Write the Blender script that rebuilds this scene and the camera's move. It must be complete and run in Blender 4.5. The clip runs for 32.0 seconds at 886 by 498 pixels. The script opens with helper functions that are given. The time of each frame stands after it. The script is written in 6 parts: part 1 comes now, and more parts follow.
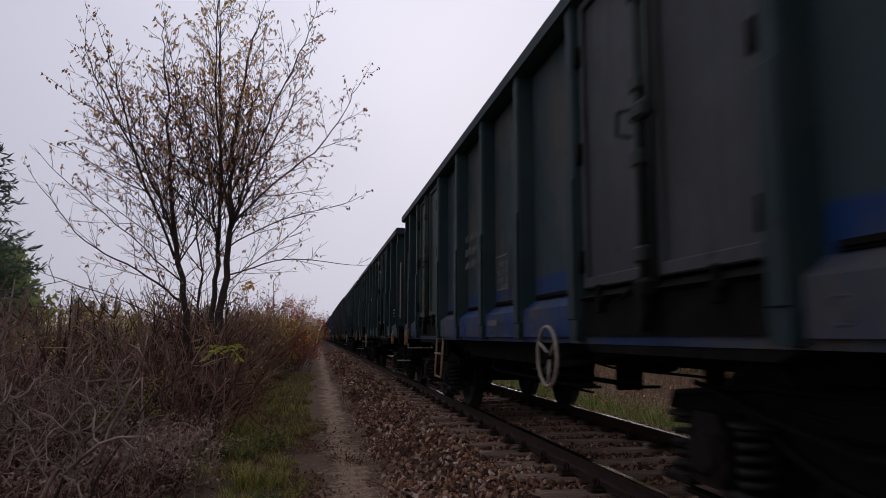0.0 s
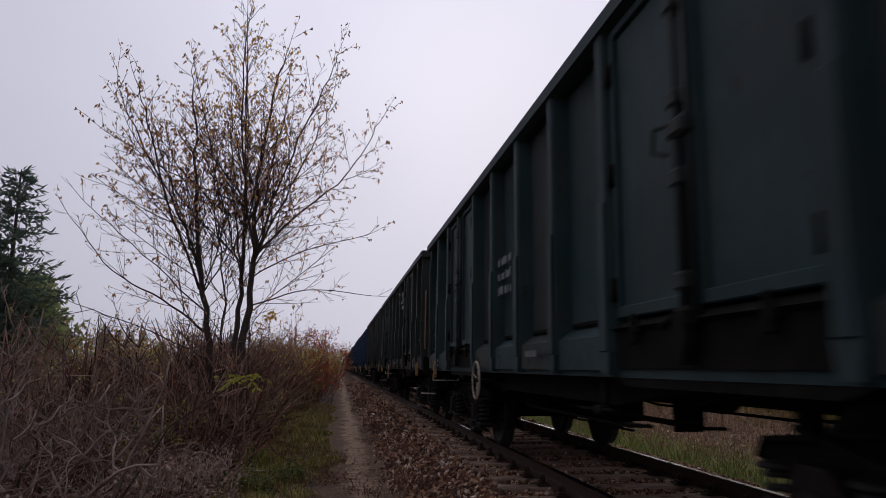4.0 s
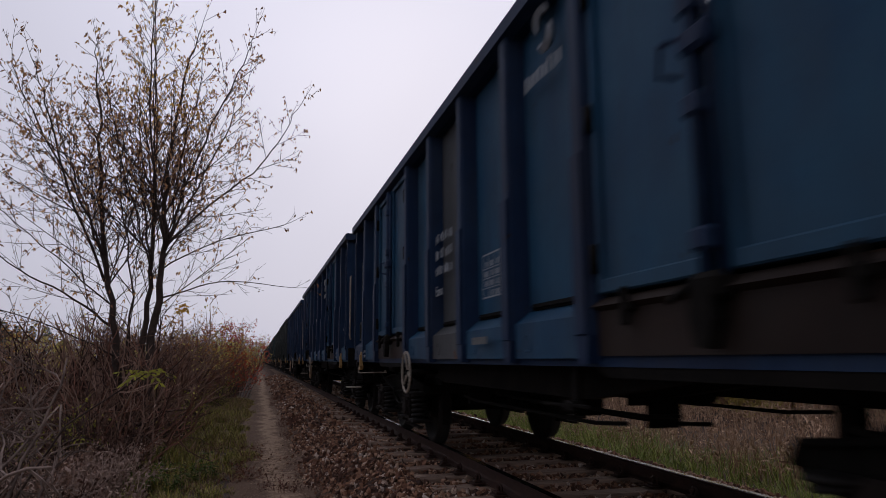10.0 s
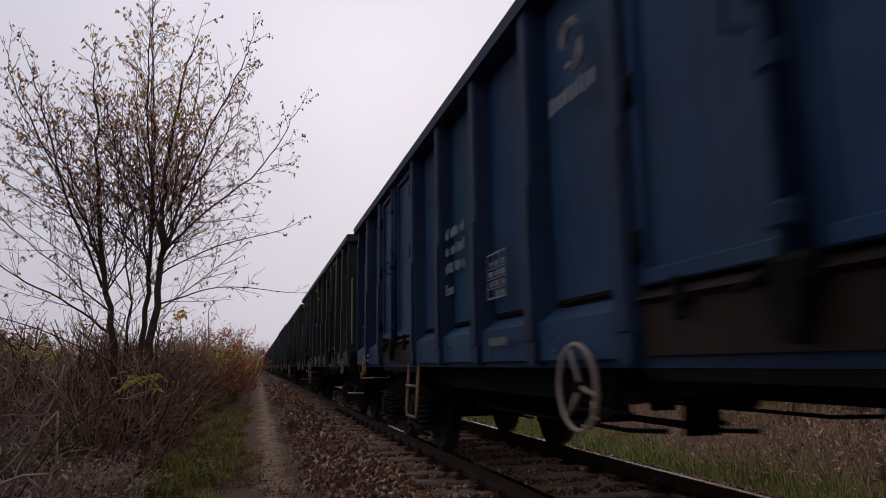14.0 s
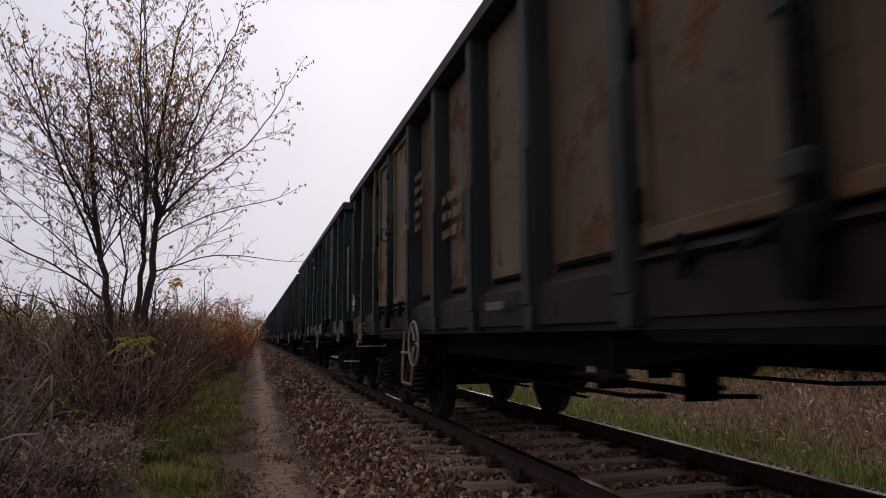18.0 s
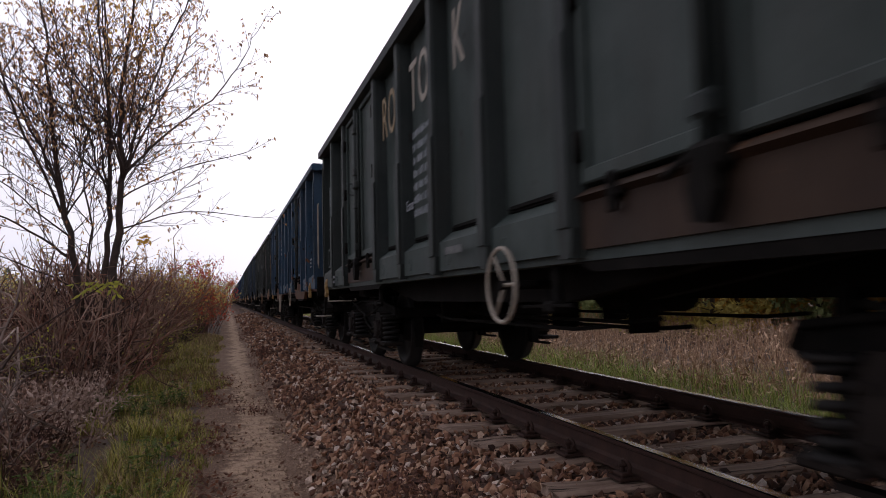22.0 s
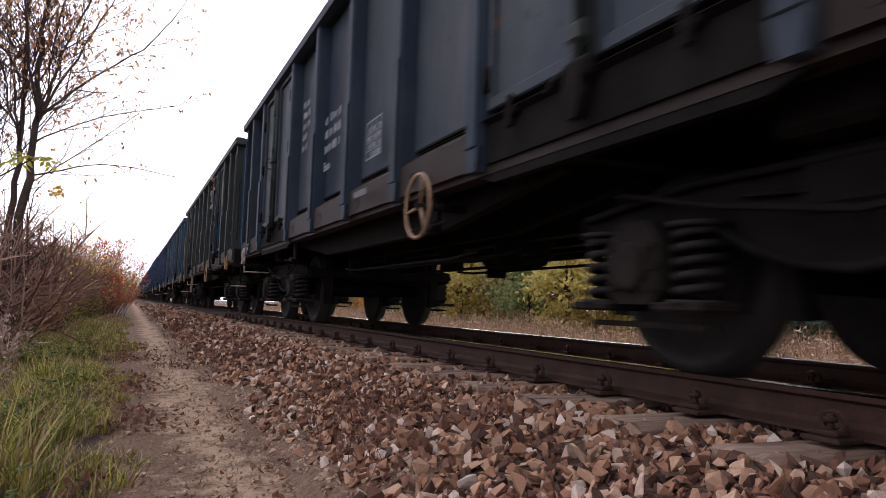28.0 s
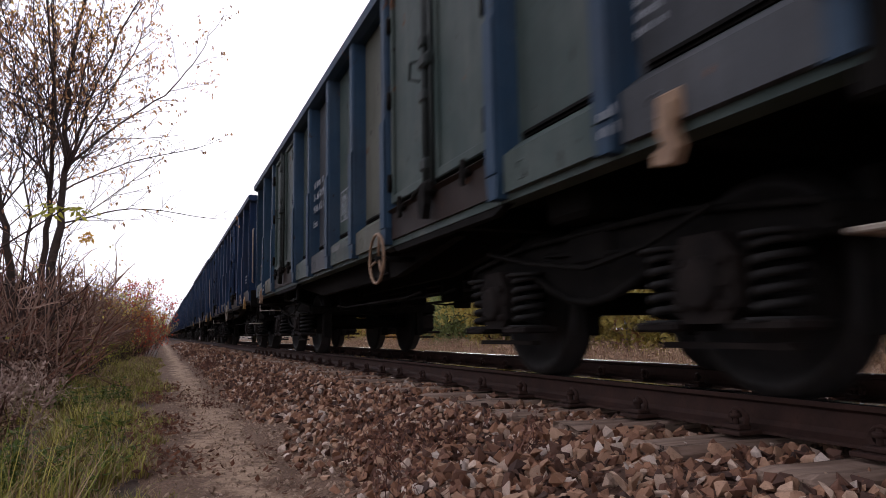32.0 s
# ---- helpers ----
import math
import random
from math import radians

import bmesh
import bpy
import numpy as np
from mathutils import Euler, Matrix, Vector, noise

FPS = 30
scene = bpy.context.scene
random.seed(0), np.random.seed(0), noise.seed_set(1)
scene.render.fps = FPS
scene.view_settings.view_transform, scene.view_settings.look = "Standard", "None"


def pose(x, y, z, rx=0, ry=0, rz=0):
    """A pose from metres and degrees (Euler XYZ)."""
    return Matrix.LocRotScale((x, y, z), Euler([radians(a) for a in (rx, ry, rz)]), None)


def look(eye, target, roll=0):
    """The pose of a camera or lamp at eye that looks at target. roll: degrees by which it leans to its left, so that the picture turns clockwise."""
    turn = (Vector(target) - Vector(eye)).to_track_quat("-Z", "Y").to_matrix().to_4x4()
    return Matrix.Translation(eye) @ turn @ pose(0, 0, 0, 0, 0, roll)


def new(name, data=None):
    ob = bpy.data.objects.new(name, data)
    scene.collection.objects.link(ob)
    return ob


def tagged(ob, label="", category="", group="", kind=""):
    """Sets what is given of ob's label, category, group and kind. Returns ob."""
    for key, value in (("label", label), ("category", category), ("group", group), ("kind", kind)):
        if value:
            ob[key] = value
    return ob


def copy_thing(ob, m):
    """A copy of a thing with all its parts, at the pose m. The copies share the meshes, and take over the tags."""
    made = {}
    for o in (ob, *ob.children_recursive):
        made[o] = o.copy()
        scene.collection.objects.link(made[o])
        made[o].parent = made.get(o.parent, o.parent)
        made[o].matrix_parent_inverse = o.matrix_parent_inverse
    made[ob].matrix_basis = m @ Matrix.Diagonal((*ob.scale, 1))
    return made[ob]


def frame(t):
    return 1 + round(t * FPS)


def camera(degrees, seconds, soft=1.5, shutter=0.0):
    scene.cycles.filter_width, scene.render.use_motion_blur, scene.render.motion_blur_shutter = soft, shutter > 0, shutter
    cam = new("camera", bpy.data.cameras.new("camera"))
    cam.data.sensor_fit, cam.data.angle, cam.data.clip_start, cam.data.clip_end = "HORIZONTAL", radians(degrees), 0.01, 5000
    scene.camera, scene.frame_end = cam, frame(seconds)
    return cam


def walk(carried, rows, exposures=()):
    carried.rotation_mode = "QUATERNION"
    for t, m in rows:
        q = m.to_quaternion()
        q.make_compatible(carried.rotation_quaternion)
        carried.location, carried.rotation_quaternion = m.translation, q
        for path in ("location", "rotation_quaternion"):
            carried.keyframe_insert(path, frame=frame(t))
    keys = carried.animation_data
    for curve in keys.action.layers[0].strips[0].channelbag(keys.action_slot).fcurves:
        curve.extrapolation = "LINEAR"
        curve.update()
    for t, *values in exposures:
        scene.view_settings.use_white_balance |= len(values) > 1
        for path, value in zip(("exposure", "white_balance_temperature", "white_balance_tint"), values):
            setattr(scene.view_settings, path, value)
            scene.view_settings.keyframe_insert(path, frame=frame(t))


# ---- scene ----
cam = camera(64.5, 32.0, 0.5, 0.35)
PATH = [
    (0, (0.015, -0.04, 1.537), (0.367, 1.914, 1.783), 0.1),
    (0.5, (0.037, -0.051, 1.533), (0.403, 1.899, 1.78), 0.6),
    (1, (0.037, -0.046, 1.532), (0.399, 1.905, 1.788), 0.9),
    (1.5, (0.032, -0.044, 1.531), (0.358, 1.91, 1.804), 0.5),
    (2, (0.035, -0.07, 1.541), (0.33, 1.887, 1.83), 0.2),
    (2.5, (0.037, -0.08, 1.541), (0.33, 1.876, 1.84), 0.4),
    (3, (0.048, -0.089, 1.541), (0.331, 1.865, 1.861), 0.4),
    (3.5, (0.052, -0.092, 1.538), (0.333, 1.861, 1.865), 0.6),
    (5.5, (0.062, -0.089, 1.533), (0.359, 1.857, 1.887), 0.3),
    (6, (0.061, -0.084, 1.541), (0.401, 1.857, 1.884), -0.7),
    (6.5, (0.087, -0.079, 1.541), (0.459, 1.859, 1.87), -1.1),
    (7, (0.101, -0.086, 1.546), (0.483, 1.849, 1.877), -1.7),
    (7.5, (0.118, -0.079, 1.536), (0.565, 1.842, 1.866), -0.9),
    (8, (0.134, -0.076, 1.543), (0.638, 1.83, 1.884), -1.1),
    (8.5, (0.12, -0.072, 1.536), (0.61, 1.834, 1.894), -0.8),
    (9, (0.121, -0.046, 1.526), (0.623, 1.86, 1.87), -0.8),
    (9.5, (0.124, -0.075, 1.547), (0.623, 1.837, 1.858), -0.7),
    (10, (0.113, -0.062, 1.533), (0.614, 1.85, 1.842), -0.4),
    (10.5, (0.106, -0.037, 1.517), (0.599, 1.875, 1.831), -0.2),
    (11, (0.112, -0.037, 1.515), (0.603, 1.878, 1.817), -0.3),
    (11.5, (0.113, -0.036, 1.513), (0.606, 1.879, 1.813), -0.5),
    (12, (0.116, -0.044, 1.534), (0.612, 1.872, 1.825), -0.6),
    (12.5, (0.12, -0.036, 1.529), (0.62, 1.877, 1.833), -1.0),
    (13, (0.124, -0.032, 1.531), (0.62, 1.882, 1.831), -0.9),
    (13.5, (0.117, -0.026, 1.532), (0.619, 1.885, 1.841), -0.8),
    (14, (0.112, -0.019, 1.519), (0.617, 1.89, 1.842), -0.8),
    (14.5, (0.104, -0.007, 1.518), (0.614, 1.898, 1.853), -0.7),
    (16.5, (0.106, -0.02, 1.548), (0.623, 1.881, 1.891), -1.7),
    (17, (0.111, -0.003, 1.515), (0.594, 1.909, 1.847), -0.7),
    (17.5, (0.128, -0.057, 1.546), (0.616, 1.863, 1.819), -0.9),
    (18, (0.147, 0.002, 1.475), (0.661, 1.919, 1.719), -0.5),
    (18.5, (0.168, 0.007, 1.443), (0.686, 1.93, 1.631), 0.3),
    (19, (0.166, 0.023, 1.43), (0.714, 1.94, 1.589), -0.7),
    (19.5, (0.161, 0.044, 1.393), (0.731, 1.954, 1.562), -0.6),
    (20, (0.156, 0.055, 1.38), (0.705, 1.971, 1.538), -0.1),
    (20.5, (0.156, 0.056, 1.359), (0.733, 1.965, 1.514), -0.2),
    (21, (0.15, 0.075, 1.34), (0.727, 1.983, 1.5), -0.9),
    (21.5, (0.156, 0.054, 1.357), (0.736, 1.962, 1.51), -1.3),
    (22, (0.158, 0.054, 1.352), (0.747, 1.961, 1.484), -1.4),
    (22.5, (0.158, 0.052, 1.355), (0.763, 1.953, 1.493), -2.0),
    (23, (0.146, 0.016, 1.372), (0.808, 1.896, 1.545), -1.7),
    (23.5, (0.125, 0.054, 1.36), (0.841, 1.915, 1.517), 0.8),
    (24, (0.074, 0.241, 1.189), (0.848, 2.084, 1.263), -0.5),
    (24.5, (0.092, 0.376, 0.932), (1.021, 2.145, 1.027), 0.3),
    (24.8, (0.078, 0.411, 0.824), (1.018, 2.161, 1.06), -0.9),
    (25, (0.036, 0.414, 0.802), (0.948, 2.191, 0.914), -0.5),
    (25.5, (0.014, 0.445, 0.781), (0.924, 2.223, 0.882), -1.0),
    (27.5, (-0.043, 0.456, 0.764), (0.783, 2.271, 0.905), 1.3),
    (28, (-0.044, 0.466, 0.764), (0.763, 2.288, 0.928), 1.7),
    (28.5, (-0.05, 0.465, 0.77), (0.726, 2.299, 0.954), 1.2),
    (29, (-0.047, 0.471, 0.773), (0.704, 2.313, 0.976), 0.8),
    (29.5, (-0.05, 0.472, 0.773), (0.693, 2.317, 0.988), 0.5),
    (30, (-0.048, 0.471, 0.774), (0.69, 2.314, 1.017), 0.2),
    (30.5, (-0.044, 0.469, 0.78), (0.703, 2.306, 1.038), -0.2),
    (31, (-0.049, 0.468, 0.783), (0.698, 2.305, 1.04), -0.4),
    (31.5, (-0.051, 0.473, 0.782), (0.686, 2.315, 1.036), -0.6),
    (32, (-0.05, 0.474, 0.784), (0.691, 2.317, 1.02), -1.0),
]
EXPOSURE = [(0, -0.4, 6350, 10), (10, -0.42, 6350, 10), (12, -0.4, 6550, 10), (17, -0.4, 6650, 10), (18.5, -0.05, 6650, 10), (20, 0.25, 6600, 10), (23, 0.35, 6500, 10), (24.5, 1.05, 6900, 10), (25.5, 1.35, 6900, 10), (28, 1.3, 6550, 10), (29, 1.05, 6500, 10), (32, 0.75, 6450, 10)]
walk(cam, [(t, look(eye, target, roll)) for t, eye, target, roll in PATH], EXPOSURE)

# ---- light ----
world = bpy.data.worlds.new("overcast_sky")
scene.world = world
world.use_nodes = True
wn = world.node_tree
wn.nodes.clear()
SUN_UP, SUN_ROUND = radians(24), radians(12)
sky = wn.nodes.new("ShaderNodeTexSky")
sky.sky_type, sky.sun_disc, sky.sun_elevation, sky.sun_rotation = 'NISHITA', False, SUN_UP, SUN_ROUND
sky.dust_density, sky.air_density = 4.0, 1.0
# the cloud layer, thinner and brighter on the side of the hidden sun
way = wn.nodes.new("ShaderNodeTexCoord")
GLOW_UP = radians(38)
toward = wn.nodes.new("ShaderNodeVectorMath")
toward.operation = 'DOT_PRODUCT'
toward.inputs[1].default_value = (math.cos(GLOW_UP) * math.sin(SUN_ROUND), math.cos(GLOW_UP) * math.cos(SUN_ROUND), math.sin(GLOW_UP))
wn.links.new(way.outputs["Generated"], toward.inputs[0])
nearness = wn.nodes.new("ShaderNodeMapRange")
nearness.inputs["From Min"].default_value = -1.0
wn.links.new(toward.outputs["Value"], nearness.inputs["Value"])
glow = wn.nodes.new("ShaderNodeMath")
glow.operation = 'POWER'
glow.inputs[1].default_value = 5.0
wn.links.new(nearness.outputs[0], glow.inputs[0])
puff = wn.nodes.new("ShaderNodeTexNoise")
puff.inputs["Scale"].default_value, puff.inputs["Detail"].default_value = 1.6, 3.0
wn.links.new(way.outputs["Generated"], puff.inputs["Vector"])
layer = wn.nodes.new("ShaderNodeMix")
layer.data_type = 'RGBA'
layer.inputs[6].default_value = (5.6, 5.45, 6.4, 1)
layer.inputs[7].default_value = (11.7, 11.4, 13.3, 1)
wn.links.new(glow.outputs[0], layer.inputs[0])
soft_cloud = wn.nodes.new("ShaderNodeMix")
soft_cloud.data_type, soft_cloud.blend_type = 'RGBA', 'MULTIPLY'
soft_cloud.inputs[0].default_value = 0.35
wn.links.new(layer.outputs[2], soft_cloud.inputs[6])
wn.links.new(puff.outputs["Fac"], soft_cloud.inputs[7])
cloud = wn.nodes.new("ShaderNodeMix")
cloud.data_type = 'RGBA'
cloud.inputs[0].default_value = 0.975
wn.links.new(sky.outputs[0], cloud.inputs[6])
wn.links.new(soft_cloud.outputs[2], cloud.inputs[7])
bg = wn.nodes.new("ShaderNodeBackground")
bg.inputs[1].default_value = 0.1
wn.links.new(cloud.outputs[2], bg.inputs[0])
wo = wn.nodes.new("ShaderNodeOutputWorld")
wn.links.new(bg.outputs[0], wo.inputs[0])
sun = new("sun", bpy.data.lights.new("sun", 'SUN'))
sun.data.energy, sun.data.angle, sun.data.color = 0.6, radians(25), (1.0, 0.96, 0.9)
sun.matrix_world = look((30 * math.sin(SUN_ROUND), 30 * math.cos(SUN_ROUND), 30 * math.tan(SUN_UP)), (0, 0, 0))

# ---- materials ----
def nodes_of(name):
    m = bpy.data.materials.new(name)
    m.use_nodes = True
    t = m.node_tree
    return m, t, t.nodes["Principled BSDF"]


def noise_node(t, coords, scale, detail=4.0, rough=0.6, stretch=None):
    n = t.nodes.new("ShaderNodeTexNoise")
    n.inputs["Scale"].default_value, n.inputs["Detail"].default_value, n.inputs["Roughness"].default_value = scale, detail, rough
    if stretch:
        mp = t.nodes.new("ShaderNodeMapping")
        mp.inputs["Scale"].default_value = stretch
        t.links.new(coords, mp.inputs[0])
        coords = mp.outputs[0]
    t.links.new(coords, n.inputs["Vector"])
    return n.outputs["Fac"]


def ramp(t, fac, a, b):
    r = t.nodes.new("ShaderNodeMapRange")
    r.inputs["From Min"].default_value, r.inputs["From Max"].default_value = a, b
    t.links.new(fac, r.inputs["Value"])
    return r.outputs[0]


def mixed(t, fac, a, b):
    x = t.nodes.new("ShaderNodeMix")
    x.data_type = 'RGBA'
    if isinstance(fac, float):
        x.inputs[0].default_value = fac
    else:
        t.links.new(fac, x.inputs[0])
    for i, c in ((6, a), (7, b)):
        if isinstance(c, tuple):
            x.inputs[i].default_value = (*c, 1)
        else:
            t.links.new(c, x.inputs[i])
    return x.outputs[2]


def calc(t, op, a, b):
    n = t.nodes.new("ShaderNodeMath")
    n.operation = op
    for i, v in enumerate((a, b)):
        if isinstance(v, (int, float)):
            n.inputs[i].default_value = v
        else:
            t.links.new(v, n.inputs[i])
    return n.outputs[0]


def place_of(t, shift=True):
    """Object coordinates in metres, moved apart from object to object."""
    c = t.nodes.new("ShaderNodeTexCoord").outputs["Object"]
    if not shift:
        return c
    o = t.nodes.new("ShaderNodeObjectInfo").outputs["Random"]
    v = t.nodes.new("ShaderNodeVectorMath")
    v.operation = 'ADD'
    t.links.new(c, v.inputs[0])
    k = calc(t, 'MULTIPLY', o, 37.0)
    t.links.new(k, v.inputs[1])
    return v.outputs[0]


def relief(t, bs, fac, strength, distance):
    b = t.nodes.new("ShaderNodeBump")
    b.inputs["Strength"].default_value, b.inputs["Distance"].default_value = strength, distance
    t.links.new(fac, b.inputs["Height"])
    t.links.new(b.outputs[0], bs.inputs["Normal"])


def rough_stuff(name, a, b, scale, rough=0.9, bump=0.5, deep=0.01, metal=0.0, by="noise", spec=0.3):
    """A two-colour surface with grain; by: noise, island (each piece its own tone) or object."""
    m, t, bs = nodes_of(name)
    c = place_of(t, by != "island")
    n = noise_node(t, c, scale)
    fine = noise_node(t, c, scale * 7, 3)
    col = mixed(t, ramp(t, n, 0.3, 0.7), a, b)
    if by != "noise":
        if by == "island":
            src = t.nodes.new("ShaderNodeNewGeometry").outputs["Random Per Island"]
        else:
            src = t.nodes.new("ShaderNodeObjectInfo").outputs["Random"]
        col = mixed(t, src, a, b)
        col = mixed(t, calc(t, 'MULTIPLY', ramp(t, n, 0.35, 0.75), 0.35), col, tuple(x * 0.55 for x in a))
    dark = tuple(x * 0.45 for x in a)
    col = mixed(t, calc(t, 'MULTIPLY', ramp(t, fine, 0.5, 0.85), 0.5), col, dark)
    t.links.new(col, bs.inputs["Base Color"])
    bs.inputs["Roughness"].default_value, bs.inputs["Metallic"].default_value = rough, metal
    bs.inputs["Specular IOR Level"].default_value = spec
    if bump:
        relief(t, bs, fine, bump, deep)
    return m


def paint(name, base, fade, rust=0.3, band=None, band_top=1.6, gloss=0.62):
    """Old wagon paint: faded areas, rain streaks, rust patches that break through, dirt and dents; band: a second colour below a height."""
    m, t, bs = nodes_of(name)
    raw = place_of(t, False)
    c = place_of(t)
    big = noise_node(t, c, 0.9, 3)
    mid = noise_node(t, c, 3.2, 6, 0.68)
    streak = noise_node(t, c, 5.0, 4, 0.6, (3.0, 3.0, 0.22))
    fine = noise_node(t, c, 30.0, 3)
    first = base
    if band:
        sep = t.nodes.new("ShaderNodeSeparateXYZ")
        t.links.new(raw, sep.inputs[0])
        edge = calc(t, 'ADD', sep.outputs[2], calc(t, 'MULTIPLY', mid, 0.12))
        first = mixed(t, ramp(t, edge, band_top + 0.07, band_top + 0.04), base, band)
    col = mixed(t, calc(t, 'MULTIPLY', ramp(t, calc(t, 'ADD', calc(t, 'MULTIPLY', big, 0.7), calc(t, 'MULTIPLY', mid, 0.3)), 0.44, 0.60), 0.85), first, fade)
    col = mixed(t, calc(t, 'MULTIPLY', ramp(t, streak, 0.5, 0.8), 0.45), col, tuple(x * 0.4 for x in base))
    patch = calc(t, 'ADD', calc(t, 'MULTIPLY', mid, 0.75), calc(t, 'MULTIPLY', big, 0.35))
    worn = ramp(t, patch, 0.785 - 0.3 * rust, 0.815 - 0.3 * rust)
    rusty = mixed(t, ramp(t, mid, 0.45, 0.68), (0.055, 0.025, 0.014), (0.20, 0.092, 0.045))
    rusty = mixed(t, ramp(t, fine, 0.4, 0.7), rusty, (0.07, 0.034, 0.02))
    col = mixed(t, calc(t, 'MULTIPLY', worn, 0.9), col, rusty)
    chip = noise_node(t, c, 8.5, 5, 0.62, (1.0, 1.0, 0.7))
    col = mixed(t, calc(t, 'MULTIPLY', ramp(t, chip, 0.70 - 0.12 * rust, 0.72 - 0.12 * rust), 0.85), col, (0.022, 0.017, 0.015))
    grime = noise_node(t, c, 1.7, 4, 0.6, (1.0, 1.0, 0.5))
    col = mixed(t, calc(t, 'MULTIPLY', ramp(t, grime, 0.45, 0.75), 0.4), col, (0.045, 0.038, 0.032))
    col = mixed(t, calc(t, 'MULTIPLY', ramp(t, fine, 0.55, 0.8), 0.25), col, (0.02, 0.018, 0.016))
    t.links.new(col, bs.inputs["Base Color"])
    t.links.new(calc(t, 'ADD', calc(t, 'MULTIPLY', worn, 0.25), gloss), bs.inputs["Roughness"])
    bs.inputs["Specular IOR Level"].default_value = 0.15
    relief(t, bs, calc(t, 'ADD', calc(t, 'MULTIPLY', big, 4.0), calc(t, 'ADD', mid, worn)), 0.35, 0.012)
    return m


PAINT = {
    "grey": paint("paint_grey", (0.036, 0.062, 0.07), (0.09, 0.086, 0.07), 0.35, (0.012, 0.045, 0.15), 1.5),
    "dark_teal": paint("paint_dark_teal", (0.019, 0.041, 0.044), (0.036, 0.062, 0.064), 0.25),
    "teal": paint("paint_teal", (0.018, 0.058, 0.07), (0.036, 0.082, 0.092), 0.28),
    "blue": paint("paint_blue", (0.016, 0.052, 0.125), (0.032, 0.082, 0.155), 0.16),
    "bright_blue": paint("paint_bright_blue", (0.010, 0.065, 0.24), (0.018, 0.085, 0.26), 0.12),
    "steel_blue": paint("paint_steel_blue", (0.014, 0.062, 0.125), (0.026, 0.09, 0.155), 0.13),
    "navy": paint("paint_navy", (0.010, 0.027, 0.07), (0.02, 0.045, 0.095), 0.15),
    "light_blue": paint("paint_light_blue", (0.062, 0.105, 0.14), (0.125, 0.14, 0.135), 0.62),
    "worn_blue": paint("paint_worn_blue", (0.03, 0.08, 0.145), (0.11, 0.13, 0.135), 0.64),
    "black_green": paint("paint_black_green", (0.026, 0.033, 0.031), (0.046, 0.054, 0.05), 0.18),
    "grey_green": paint("paint_grey_green", (0.105, 0.108, 0.082), (0.145, 0.145, 0.115), 0.4),
    "sage": paint("paint_sage", (0.055, 0.08, 0.072), (0.10, 0.12, 0.105), 0.35),
    "brown": paint("paint_brown", (0.11, 0.068, 0.037), (0.165, 0.115, 0.066), 0.55),
    "rust_tan": paint("paint_rust_tan", (0.18, 0.12, 0.08), (0.22, 0.165, 0.12), 0.72),
    "mauve_blue": paint("paint_mauve_blue", (0.04, 0.052, 0.066), (0.068, 0.078, 0.088), 0.38),
    "ochre_blue": paint("paint_ochre_blue", (0.016, 0.055, 0.125), (0.125, 0.10, 0.035), 0.28),
    "pale_tan": paint("paint_pale_tan", (0.19, 0.195, 0.18), (0.26, 0.25, 0.215), 0.45),
    "pale_blue": paint("paint_pale_blue", (0.105, 0.155, 0.165), (0.17, 0.20, 0.19), 0.42),
    "dirty_tan": paint("paint_dirty_tan", (0.18, 0.138, 0.085), (0.25, 0.19, 0.11), 0.6),
    "bottle": paint("paint_bottle", (0.045, 0.06, 0.054), (0.072, 0.088, 0.08), 0.15),
    "patch_blue": paint("paint_patch_blue", (0.012, 0.075, 0.20), (0.02, 0.07, 0.10), 0.3),
    "sea_blue": paint("paint_sea_blue", (0.03, 0.08, 0.095), (0.05, 0.11, 0.12), 0.28),
    "blue_tan": paint("paint_blue_over_tan", (0.03, 0.06, 0.12), (0.05, 0.085, 0.14), 0.35, (0.17, 0.115, 0.07), 2.1),
    "mottled": paint("paint_mottled_green", (0.035, 0.07, 0.068), (0.12, 0.115, 0.08), 0.5),
    "post_blue": paint("paint_post_blue", (0.025, 0.058, 0.1), (0.05, 0.085, 0.125), 0.4),
    "dark_rust": paint("paint_dark_rust", (0.042, 0.025, 0.017), (0.066, 0.042, 0.028), 0.4),
    "indigo": paint("paint_indigo", (0.018, 0.031, 0.05), (0.034, 0.05, 0.07), 0.25),
    "rust_orange": paint("paint_rust_orange", (0.105, 0.048, 0.026), (0.14, 0.07, 0.04), 0.35),
    "rust_red": paint("paint_rust_red", (0.09, 0.047, 0.03), (0.13, 0.065, 0.04), 0.5),
    "slate": paint("paint_slate", (0.065, 0.07, 0.075), (0.095, 0.10, 0.105), 0.25),
}
FRAME_BROWN = paint("solebar_paint", (0.019, 0.012, 0.0095), (0.032, 0.020, 0.015), 0.3)
# iron, box and spring tones go near black: shade below the floor put into colour
IRON = rough_stuff("grimy_shade_dark_iron", (0.006, 0.0055, 0.005), (0.014, 0.012, 0.010), 6, 0.85, 0.4, 0.004, spec=0.08)
BOX_IRON = rough_stuff("dusty_shade_dark_cast_iron", (0.026, 0.020, 0.017), (0.011, 0.009, 0.008), 7, 0.85, 0.4, 0.005, spec=0.1)
SPRING = rough_stuff("worn_shade_dark_spring_steel", (0.007, 0.006, 0.0055), (0.014, 0.012, 0.010), 12, 0.75, 0.2, 0.002, 0.0)
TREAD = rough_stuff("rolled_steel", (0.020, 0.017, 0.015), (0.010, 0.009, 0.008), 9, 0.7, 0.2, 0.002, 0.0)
CREAM = rough_stuff("cream_paint", (0.42, 0.37, 0.30), (0.27, 0.22, 0.17), 9, 0.6, 0.2, 0.002)
